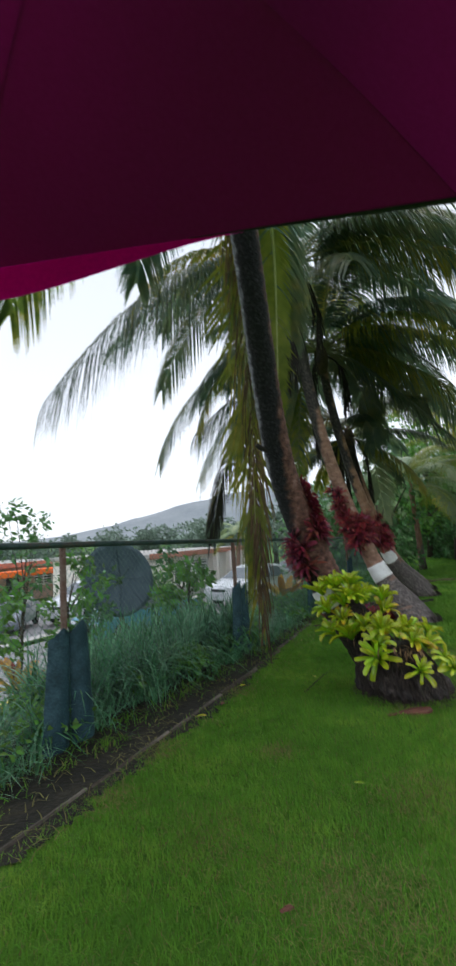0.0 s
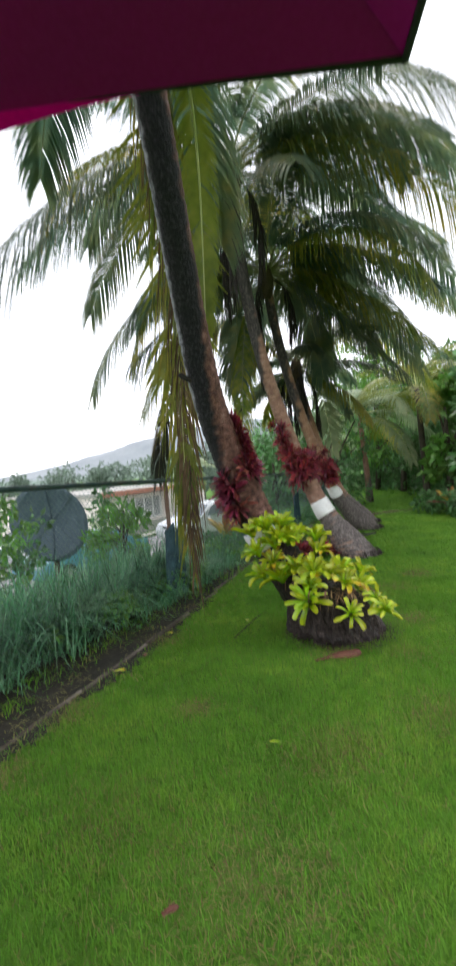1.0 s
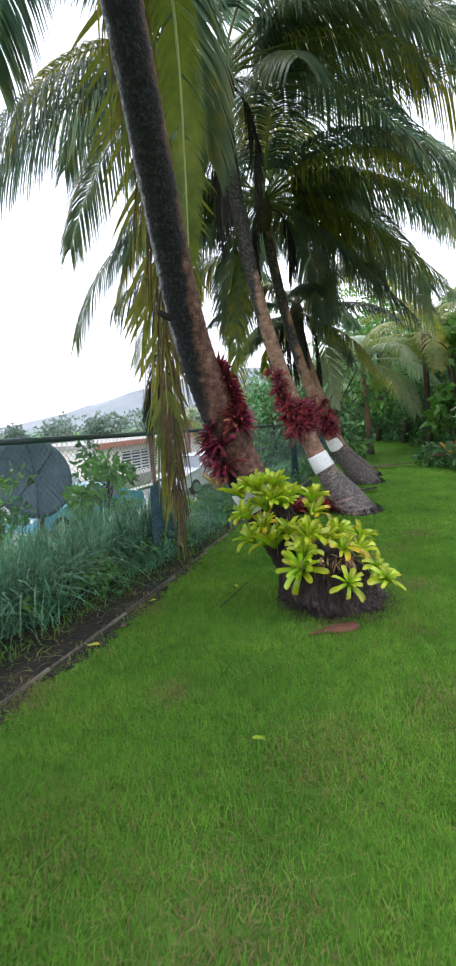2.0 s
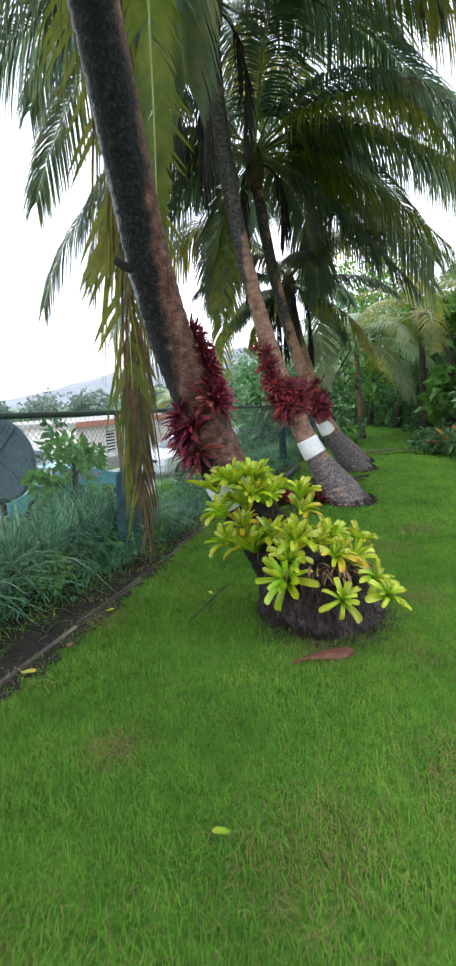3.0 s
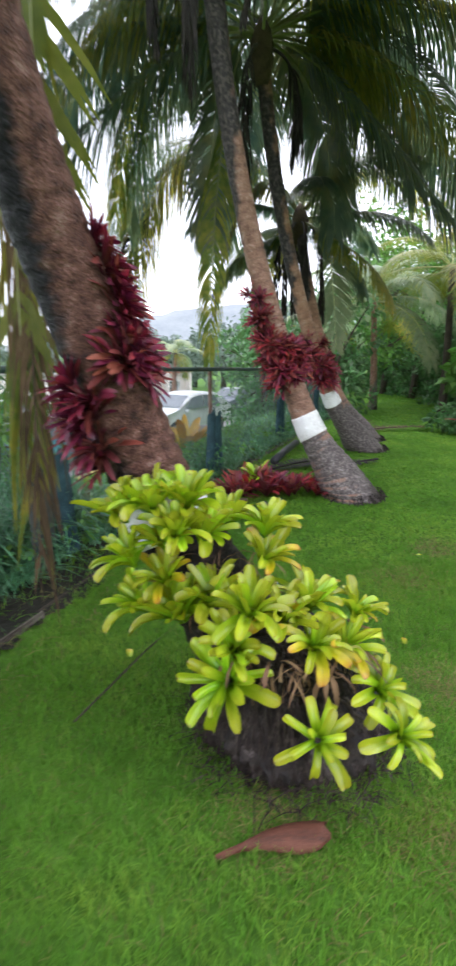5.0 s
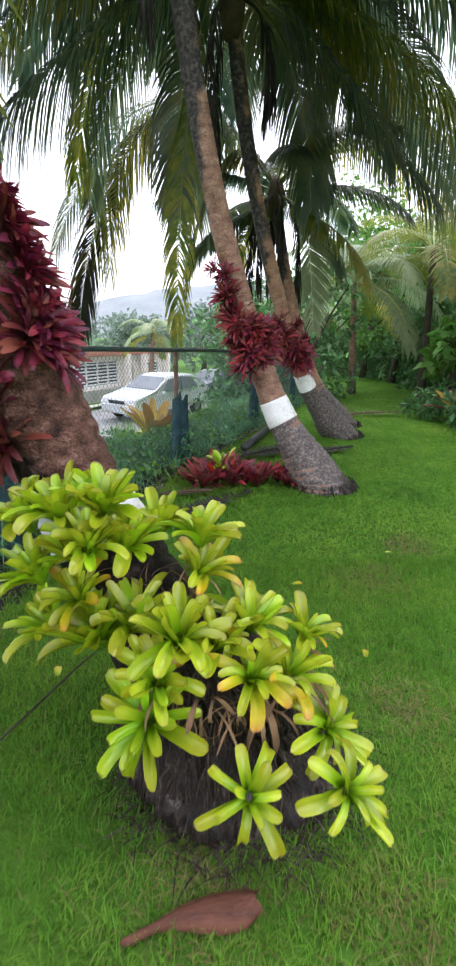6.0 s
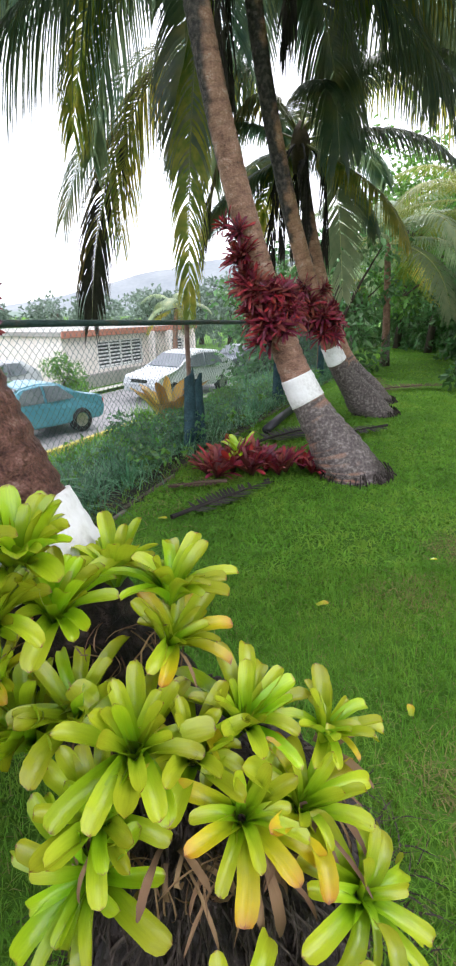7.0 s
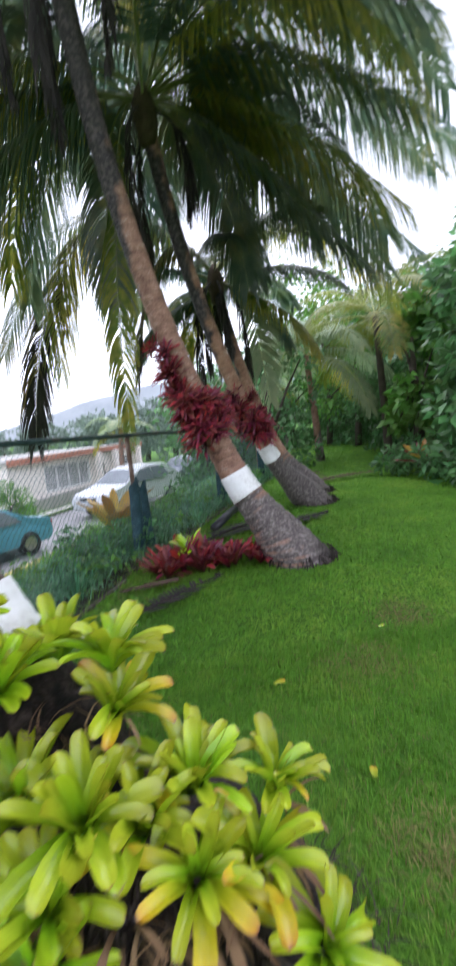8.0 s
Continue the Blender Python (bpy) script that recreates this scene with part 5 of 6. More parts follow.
for k, (x, y, h, c) in enumerate([(5.2, 24.5, 2.6, 1.5), (9.6, 18.6, 2.8, 1.2), (8.8, 26.5, 3.0, 1.8), (7.0, 27.5, 2.8, 1.7), (9.3, 16.6, 2.4, 1.0), (10.3, 22.8, 2.6, 1.6), (11.8, 19.6, 2.6, 1.6), (12.8, 15.6, 2.6, 1.6), (10.8, 27.0, 3.0, 1.8), (13.4, 23.0, 3.0, 1.8)]):
    tree(x, y, h, c, 20, 680 + k, "dark green shrub under the hedge trees", leaf=0.2, per=120, trunk_r=0.04, name="shrub", low=0.04, category="shrub", group="shrubs under the hedge trees")
tree(7.5, 13.4, 4.0, 0.65, 20, 640, "leafy light green shrub with broad leaves in the hedge", leaf=0.3, per=45, material=M_LEAF_L, low=0.3)
tree(9.6, 21.0, 6.2, 1.6, 24, 641, "light green feathery tree behind the young palm", leaf=0.2, per=70, material=M_LEAF_L, low=0.35)
tree(9.4, 23.4, 8.2, 2.3, 44, 645, "tall light green feathery tree in the rain haze", leaf=0.24, per=80, material=M_LEAF_L, low=0.3)
tree(4.9, 15.8, 3.4, 1.3, 22, 642, "dark green tree beyond the leaning palms", leaf=0.2, per=70, low=0.1)
tree(3.4, 17.4, 3.6, 1.2, 26, 643, "dark green tree outside the fence", leaf=0.2, per=70, low=0.2, z=-0.9)
tree(3.9, 18.8, 4.4, 1.7, 26, 644, "green tree outside the fence", leaf=0.22, per=70, low=0.1, z=-0.8)
for k, (x, y, h, c) in enumerate([(6.5, 10.6, 0.5, 0.4), (6.75, 11.5, 0.55, 0.45), (6.45, 12.5, 0.5, 0.4), (7.3, 10.6, 0.9, 0.7), (7.6, 13.3, 0.8, 0.6), (8.9, 14.9, 1.2, 0.8)]):
    tree(x, y, h, c, 9, 660 + k, "low green bush at the foot of the hedge", leaf=0.16, per=40, trunk_r=0.02, name="bush", low=0.3, category="bush", group="bushes along the hedge")
# plants just outside the fence
for k, (s, q, h, c, m_) in enumerate([(1.3, 2.6, 2.1, 0.55, M_LEAF_L), (2.3, 2.2, 2.0, 0.45, M_LEAF_L), (3.2, 2.8, 1.9, 0.5, M_LEAF), (-0.6, 2.0, 1.5, 0.6, M_LEAF), (3.4, 1.1, 1.6, 0.45, M_LEAF_L), (4.4, 2.0, 1.9, 0.5, M_LEAF), (4.6, 1.6, 0.6, 0.35, M_LEAF_L), (14.5, 1.2, 2.4, 0.8, M_LEAF)]):
    p = fxy(s, q)
    tree(p.x, p.y, h, c, 10, 700 + k, "leafy shrub growing outside the chain-link fence", leaf=0.13, per=36, material=m_, trunk_r=0.025, name="shrub", low=0.35, category="shrub", group="shrubs outside the fence")
tree(-3.25, 21.8, 2.0, 0.85, 24, 720, "rounded clipped green bush across the street", leaf=0.1, per=130, trunk_r=0.04, name="bush", low=0.15, category="bush", material=M_LEAF_L)
tree(-3.85, 8.7, 4.3, 0.75, 13, 721, "thin dark feathery tree outside the fence", leaf=0.13, per=34, trunk_r=0.03, low=0.5)
small_palm(0.3, 29.0, (0.2, 0.1), 3.4, 0.12, 54, "palm in front of the house across the street", n=11, length=2.2)
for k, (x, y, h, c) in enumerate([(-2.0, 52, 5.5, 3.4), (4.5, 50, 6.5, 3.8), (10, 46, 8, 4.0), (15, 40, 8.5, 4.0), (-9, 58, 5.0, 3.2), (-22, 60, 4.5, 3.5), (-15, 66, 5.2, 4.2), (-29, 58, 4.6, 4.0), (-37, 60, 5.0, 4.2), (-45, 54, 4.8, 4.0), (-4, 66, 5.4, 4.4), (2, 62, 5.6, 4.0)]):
    tree(x, y, h, c, 26, 740 + k, "green tree behind the houses, paled with painted haze", leaf=0.5, per=70, trunk_r=0.25, group="trees behind the houses", material=M_HAZE_LEAF)


# ---------- grass ----------
def blades(n_name, pos, length, width, lean, seed, material, segs=2, label="", category="grass", droop=0.35):
    """Grass blades at pos: tapering, bent strips, all in one mesh."""
    g = np.random.RandomState(seed)
    k = len(pos)
    az = g.uniform(0, 2 * np.pi, k)
    d = np.stack([np.cos(az), np.sin(az), np.zeros(k)], 1)
    sd = np.stack([-np.sin(az), np.cos(az), np.zeros(k)], 1)
    ln = length * g.uniform(0.55, 1.2, k)[:, None]
    le = lean * g.uniform(0.2, 1.5, k)[:, None]
    w = width * g.uniform(0.7, 1.3, k)[:, None]
    rows = []
    for j in range(segs + 1):
        t = j / segs
        c = pos + d * ln * le * t ** 1.6 + np.array([0, 0, 1.0]) * ln * (t - droop * le * t ** 2.4)
        ww = w * 0.5 * (1 - t ** 1.8 * 0.92)
        rows += [c - sd * ww, c + sd * ww]
    v = np.stack(rows, 1).reshape(-1, 3)
    i = np.arange(k)[:, None] * (2 * (segs + 1))
    f = np.concatenate([np.concatenate([i + 2 * j, i + 2 * j + 1, i + 2 * j + 3, i + 2 * j + 2], 1) for j in range(segs)])
    return tagged(new(n_name, fast_mesh(n_name, v, f, material)), label, category, kind="stuff")


def lawn_points(n, x0, x1, y0, y1, seed, hole=None):
    g = np.random.RandomState(seed)
    p = np.stack([g.uniform(x0, x1, n), g.uniform(y0, y1, n)], 1)
    s = (p[:, 0] - F0.x) * FD.x + (p[:, 1] - F0.y) * FD.y
    q = (p[:, 0] - F0.x) * FN.x + (p[:, 1] - F0.y) * FN.y
    keep = q < kerb_q(s) - 0.02 - (0.03 + 0.08 * np.abs(np.sin(s * 2.3 + np.sin(s * 5.1))) + 0.22 * g.random(n) ** 1.5 - 0.14 * (g.random(n) < 0.35)) * bare(s)
    keep &= ((p[:, 0] - 1.535) / 0.37) ** 2 + ((p[:, 1] - 4.6) / 0.36) ** 2 > 1
    for bx, by, br in ((2.92, 7.97, 0.30), (4.08, 10.72, 0.30), (4.45, 11.75, 0.30)):
        keep &= (p[:, 0] - bx) ** 2 + (p[:, 1] - by) ** 2 > br ** 2
    if hole:
        keep &= ~((p[:, 0] > hole[0]) & (p[:, 0] < hole[1] - 0.9 * g.random(n)) & (p[:, 1] > hole[2] + 0.7 * g.random(n)) & (p[:, 1] < hole[3]))
    # thinner towards the patch's outer sides
    keep &= (g.random(n) < np.clip((x1 - p[:, 0]) / 0.9, 0, 1)) & (g.random(n) < np.clip((p[:, 1] - y0) / 0.7, 0, 1))
    # worn spots
    for bx, by, br in ((0.45, 2.15, 0.5), (2.3, 4.75, 0.25), (1.35, 4.15, 0.25), (0.25, 3.5, 0.16), (3.1, 6.4, 0.25), (2.75, 7.65, 0.22)):
        keep &= ((p[:, 0] - bx) ** 2 + (p[:, 1] - by) ** 2 > (br * g.uniform(0.2, 1.0, n)) ** 2) | (g.random(n) < 0.35)
    p = p[keep]
    z = np.array([0.012 * noise.noise((x * 0.6, y * 0.6, 0)) + 0.004 * noise.noise((x * 3, y * 3, 5)) for x, y in p])
    return np.concatenate([p, z[:, None] - 0.004], 1)


GL = "short damp bright green lawn grass"
blades("lawn_grass", lawn_points(270000, -1.8, 4.0, 0.6, 6.2, 1), 0.054, 0.0042, 0.75, 2, M_BLADE, label=GL)
blades("lawn_grass", lawn_points(125000, -0.6, 6.8, 5.5, 12.0, 3), 0.044, 0.011, 1.5, 4, M_BLADE, label=GL)
blades("lawn_grass", lawn_points(55000, 1.5, 10.5, 11.4, 24.0, 5), 0.048, 0.016, 1.8, 6, M_BLADE, label=GL)
blades("lawn_grass", lawn_points(155000, -4.5, 10.0, -5.0, 13.0, 13, (-4.0, 4.0, 0.6, 6.0)), 0.055, 0.010, 1.3, 14, M_BLADE, label=GL)
blades("dry_grass", lawn_points(16000, -1.8, 3.3, 1.2, 6.2, 7), 0.045, 0.0035, 1.2, 8, M_DRYBLADE, label="dry straw-coloured blades among the lawn grass")


def verge_points(n, s0, s1, q0, q1, tufts, spread_, seed):
    g = np.random.RandomState(seed)
    ts, tq = g.uniform(s0, s1, tufts), g.uniform(q0, q1, tufts)
    k = g.randint(0, tufts, n)
    s, q = ts[k] + g.normal(scale=spread_, size=n), tq[k] + g.normal(scale=spread_, size=n)
    x, y = F0.x + FD.x * s + FN.x * q, F0.y + FD.y * s + FN.y * q
    z = np.array([ground_z(a, b) for a, b in zip(x, y)])
    return np.stack([x, y, z - 0.01], 1)


W1, W2 = "tall bluish-green weeds growing through the fence", "green weeds at the foot of the fence"
blades("tall_grass", verge_points(3600, 0.3, 3.7, 0.10, 1.0, 80, 0.05, 21), 0.86, 0.019, 0.75, 22, M_WEED, 6, W1, droop=0.75)
blades("tall_grass", verge_points(4200, 3.6, 9.2, 0.10, 1.1, 120, 0.06, 23), 0.33, 0.013, 0.85, 24, M_WEED, 5, W1, droop=0.7)
blades("tall_grass", verge_points(4200, 9.4, 14.5, 0.10, 1.3, 110, 0.06, 33), 0.42, 0.013, 0.8, 34, M_WEED, 5, W1, droop=0.7)
blades("tall_grass", verge_points(2600, -5.0, 0.5, 0.10, 1.4, 80, 0.06, 25), 0.50, 0.02, 0.85, 26, M_WEED, 5, W2, droop=0.7)
blades("tall_grass", verge_points(5200, -4.5, 13.0, -0.16, 0.16, 240, 0.05, 27), 0.34, 0.011, 0.95, 28, M_WEED, 4, W2, droop=0.6)
blades("tall_grass", verge_points(2600, -4.5, 12.0, -0.40, -0.05, 300, 0.06, 35), 0.12, 0.006, 1.0, 36, M_BLADE, 3, "short weeds on the soil beside the edging", droop=0.5)
blades("tall_grass", verge_points(9000, -6, 24, 1.2, 5.2, 400, 0.12, 29), 0.30, 0.02, 0.8, 30, M_BLADE, 3, "rough green grass on the bank outside the fence", droop=0.5)
for k_, (bx, by, br) in enumerate(((0.45, 2.15, 0.42), (2.3, 4.75, 0.2), (1.35, 4.15, 0.22), (0.25, 3.5, 0.14), (3.1, 6.4, 0.22), (-0.55, 3.6, 0.2), (0.0, 4.8, 0.2), (-0.15, 2.55, 0.3), (0.95, 2.85, 0.32), (1.7, 3.1, 0.28), (0.7, 1.55, 0.3), (-0.75, 3.0, 0.18), (1.9, 4.0, 0.2), (2.6, 5.9, 0.25))):
    g_ = np.random.RandomState(80 + k_)
    n_ = int(9000 * br * br) + 200
    pp = np.concatenate([np.array([bx, by]) + g_.normal(scale=br * 0.55, size=(n_, 2)), np.full((n_, 1), 0.004)], 1)
    blades("dry_grass", pp, 0.035, 0.004, 1.8, 90 + k_, M_DRYBLADE, label="worn patch of dry straw-coloured lawn grass")
g_ = np.random.RandomState(71)
w_, r_ = g_.uniform(0, 2 * np.pi, 900), 0.94 + 0.32 * g_.random(900) ** 2
pp = np.stack([1.535 + 0.39 * r_ * np.cos(w_), 4.59 + 0.38 * r_ * np.sin(w_), np.full(900, 0.012)], 1)
blades("root_litter", pp, 0.06, 0.006, 2.4, 72, M_ROOTLET, 2, "dark broken roots and litter round the mound", "litter", droop=0.4)
pp = verge_points(1300, -5.0, 9.0, -0.92, -0.05, 900, 0.05, 37) + np.array([0, 0, 0.028])
blades("plant_litter", pp, 0.05, 0.007, 2.6, 38, M_DRYBLADE, 2, "dry leaf litter scattered on the damp soil", droop=0.37)
# leafy bluish-green plants pushing through the fence before the wrapped posts
for k_, (s0_, s1_, n_, h_) in enumerate(((4.9, 7.6, 34, 0.34), (8.3, 11.6, 26, 0.30), (1.0, 3.4, 20, 0.30))):
    cs = verge_points(n_, s0_, s1_, -0.05, 0.55, 16, 0.12, 43 + k_)
    cs = cs + np.stack([np.zeros(n_), np.zeros(n_), np.random.RandomState(46 + k_).uniform(0.08, h_, n_)], 1)
    v, f = leaf_quads(cs, 60, 0.062, 49 + k_, np.full(len(cs), 0.17))
    tagged(new("leafy_weeds", fast_mesh("leafy_weeds", v, f, M_LEAF_B)), "bushy bluish-green leafy weeds growing through the fence", "weeds", kind="stuff")
# spiky tuft on the bank
g_ = np.random.RandomState(91)
pp = np.concatenate([np.array([0.1, 16.0]) + g_.normal(scale=0.12, size=(420, 2)), np.full((420, 1), ground_z(0.1, 16.0) - 0.02)], 1)
blades("grass_tuft", pp, 0.85, 0.022, 0.55, 92, M_BLADE, 5, "spiky light green tuft of long grass on the bank", droop=0.6)
# broad-leaved weeds by the fence
cs = verge_points(230, -2.5, 13, 0.0, 0.9, 110, 0.1, 41) + np.array([0, 0, 0.20])
v, f = leaf_quads(cs, 22, 0.075, 42, np.full(len(cs), 0.14))
tagged(new("broad_leaved_weeds", fast_mesh("broad_leaved_weeds", v, f, M_LEAF_L)), "low broad-leaved green weeds along the fence", "weeds", kind="stuff")


# ---------- the street ----------
CAR_AZ = 41.0


def car(x, y, z, az, profile, width, paint, label, wheels, roof_in=0.2, glass_pts=(), lamp_z=0.78, name="car"):
    """A car heading along -x of its own frame, built from its side profile."""
    c = empty(name, pose(x, y, z, 0, 0, az), label=label, category="car")
    bm = bmesh.new()
    zmax = max(p[1] for p in profile)
    belt = 0.62 * zmax
    rows = []
    for sg in (-1, 1):
        row = []
        for px, pz in profile:
            inset = roof_in * max(0.0, (pz - belt) / (zmax - belt)) + 0.05 * max(0.0, abs(px) - 1.9)
            row.append(bm.verts.new((px, sg * (width / 2 - inset), pz)))
        rows.append(row)
    n = len(profile)
    bm.faces.new(rows[0][::-1])
    bm.faces.new(rows[1])
    for i in range(n):
        j = (i + 1) % n
        bm.faces.new((rows[0][i], rows[0][j], rows[1][j], rows[1][i]))
    bmesh.ops.bevel(bm, geom=list(bm.edges), offset=0.05, segments=3, affect="EDGES")
    bmesh.ops.recalc_face_normals(bm, faces=bm.faces)
    body = part("body", bm, paint, c, smooth=False)
    for pts, nm in glass_pts:
        bm = bmesh.new()
        vs = [bm.verts.new(p) for p in pts]
        fc = bm.faces.new(vs)
        ext = bmesh.ops.extrude_face_region(bm, geom=[fc])
        nrm = fc.normal.copy()
        bm.normal_update()
        nrm = fc.normal.copy()
        for v in [g for g in ext["geom"] if isinstance(g, bmesh.types.BMVert)]:
            v.co += nrm * 0.012
        bmesh.ops.recalc_face_normals(bm, faces=bm.faces)
        part(nm, bm, M_GLASS, body, "dark glass")
    for wx in wheels:
        for sg in (-1, 1):
            r = 0.33
            tv, tf = [], []
            prof = [(0.6, 0.0), (0.9, 0.005), (1.0, 0.03), (1.0, 0.17), (0.9, 0.2), (0.6, 0.2)]
            for k in range(24):
                w = 2 * math.pi * k / 24
                for pr, py in prof:
                    tv.append((pr * r * math.cos(w), py - 0.1, pr * r * math.sin(w)))
            m_ = len(prof)
            for k in range(24):
                for i in range(m_ - 1):
                    a, b = k * m_ + i, ((k + 1) % 24) * m_ + i
                    tf.append((a, b, b + 1, a + 1))
            wh = child("wheel", mesh_from("wheel", tv, tf, M_RUBBER), c, "", pose(wx, sg * (width / 2 - 0.09), r))
            bm = bmesh.new()
            bmesh.ops.create_cone(bm, cap_ends=True, segments=20, radius1=r * 0.62, radius2=r * 0.56, depth=0.17, matrix=Matrix.Rotation(radians(90), 4, "X"))
            rim = part("rim", bm, M_STEEL, wh)
            for k in range(5):
                bm = box_bm((0.05, 0.02, r * 0.5), (0, sg * 0.09, r * 0.28), 0.004)
                bmesh.ops.rotate(bm, verts=bm.verts, cent=(0, 0, 0), matrix=Matrix.Rotation(radians(72 * k), 3, "Y"))
                part("spoke", bm, M_STEEL, wh)
    for sg in (-1, 1):
        part("headlight", box_bm((0.12, 0.36, 0.14), (profile[1][0] + 0.10, sg * (width / 2 - 0.28), lamp_z), 0.03), M_LAMPGLASS, body, "clear headlamp")
        part("tail_light", box_bm((0.10, 0.26, 0.2), (max(p[0] for p in profile) - 0.05, sg * (width / 2 - 0.2), lamp_z + 0.08), 0.02), M_REDLENS, body, "red tail lamp")
        part("mirror", box_bm((0.14, 0.2, 0.12), (-0.75, sg * (width / 2 + 0.06), 1.02), 0.03), paint, body)
        for hx in (-0.1, 0.85):
            part("door_handle", box_bm((0.16, 0.03, 0.03), (hx + 0.3, sg * (width / 2 + 0.005), 0.9), 0.008), paint, body)
    part("bumper", box_bm((0.16, width - 0.12, 0.22), (profile[0][0] + 0.03, 0, 0.42), 0.05), paint, body)
    part("grille", box_bm((0.06, 0.8, 0.12), (profile[1][0] + 0.02, 0, lamp_z - 0.04), 0.01), M_DARK, body, "dark grille")
    return c


SUV = [(-2.28, 0.34), (-2.34, 0.66), (-2.18, 0.90), (-1.15, 1.06), (-0.35, 1.58), (0.25, 1.68), (1.35, 1.64), (1.95, 1.22), (2.28, 1.08), (2.32, 0.62), (2.2, 0.34)]


def side_glass(w, y0, y1, a, b, c_, d, sg):
    return [(a[0], sg * y0, a[1]), (b[0], sg * y1, b[1]), (c_[0], sg * y1, c_[1]), (d[0], sg * y0, d[1])][::sg]


def suv_glass(w):
    hw = w / 2
    out = [([(-1.04, -hw + 0.14, 1.155), (-1.04, hw - 0.14, 1.155), (-0.40, hw - 0.24, 1.571), (-0.40, -hw + 0.24, 1.571)], "windscreen")]
    for sg in (-1, 1):
        out.append((side_glass(w, hw - 0.008, hw - 0.135, (-0.78, 1.10), (-0.28, 1.50), (0.36, 1.58), (0.36, 1.10), sg), "side_window"))
        out.append((side_glass(w, hw - 0.008, hw - 0.135, (0.44, 1.10), (0.44, 1.58), (1.15, 1.54), (1.45, 1.12), sg), "side_window"))
    return out


def on_road(x, y):
    return ground_z(x, y) + 0.02


car(0.85, 23.4, on_road(0.85, 23.4), 90 - CAR_AZ, SUV, 1.84, M_SILVER, "silver-white car parked on the wet street", (-1.42, 1.38), glass_pts=suv_glass(1.84))
SEDAN = [(-2.1, 0.30), (-2.15, 0.58), (-2.0, 0.76), (-0.95, 0.90), (-0.3, 1.34), (0.2, 1.40), (0.8, 1.36), (1.4, 0.98), (2.05, 0.92), (2.12, 0.55), (2.0, 0.30)]


def sedan_glass(w):
    hw = w / 2
    out = [([(-0.85, -hw + 0.15, 0.985), (-0.85, hw - 0.15, 0.985), (-0.34, hw - 0.23, 1.33), (-0.34, -hw + 0.23, 1.33)], "windscreen")]
    for sg in (-1, 1):
        out.append((side_glass(w, hw - 0.03, hw - 0.15, (-0.6, 0.93), (-0.2, 1.28), (0.25, 1.33), (0.25, 0.93), sg), "side_window"))
        out.append((side_glass(w, hw - 0.03, hw - 0.15, (0.33, 0.93), (0.33, 1.33), (0.75, 1.30), (1.15, 0.95), sg), "side_window"))
    return out


car(-3.2, 16.6, on_road(-3.2, 16.6), 90 - CAR_AZ, SEDAN, 1.68, M_TEAL, "teal blue small car parked on the street", (-1.28, 1.3), glass_pts=sedan_glass(1.68), lamp_z=0.64)
car(3.6, 29.0, ground_z(3.6, 29.0) + 0.14, 90 - CAR_AZ, SEDAN, 1.68, M_NAVY, "bluish grey car parked behind the silver one", (-1.28, 1.3), glass_pts=sedan_glass(1.68), lamp_z=0.64)
strip("driveway", -2, 15, 11.5, 19.5, 0.03, M_ROAD, "wet grey asphalt yard across the street", "driveway", 1.0)
car(-9.4, 20.8, ground_z(-9.4, 20.8) + 0.04, 100, SEDAN, 1.68, M_NAVY, "dark grey car standing in the yard", (-1.28, 1.3), glass_pts=sedan_glass(1.68), lamp_z=0.64)
car(-6.6, 22.8, ground_z(-6.6, 22.8) + 0.04, 70, SUV, 1.84, M_SILVER, "pale car standing in the yard", (-1.42, 1.38), glass_pts=suv_glass(1.84))

# kerb stones between bank and street, painted yellow at one end
street_kerb = empty("street_kerb", label="low concrete kerb with faded yellow paint beside the street", category="kerb", kind="structure")
for i in range(46):
    s = -18 + i * 1.0
    p = fxy(s + 0.5, 5.5)
    ob = part("kerbstone", box_bm((0.98, 0.16, 0.26), bevel=0.02), M_YKERB if 11 <= i <= 34 else M_PAVE, street_kerb)
    ob.matrix_basis = pose(p.x, p.y, ground_z(p.x, p.y) + 0.02, 0, 0, ang)


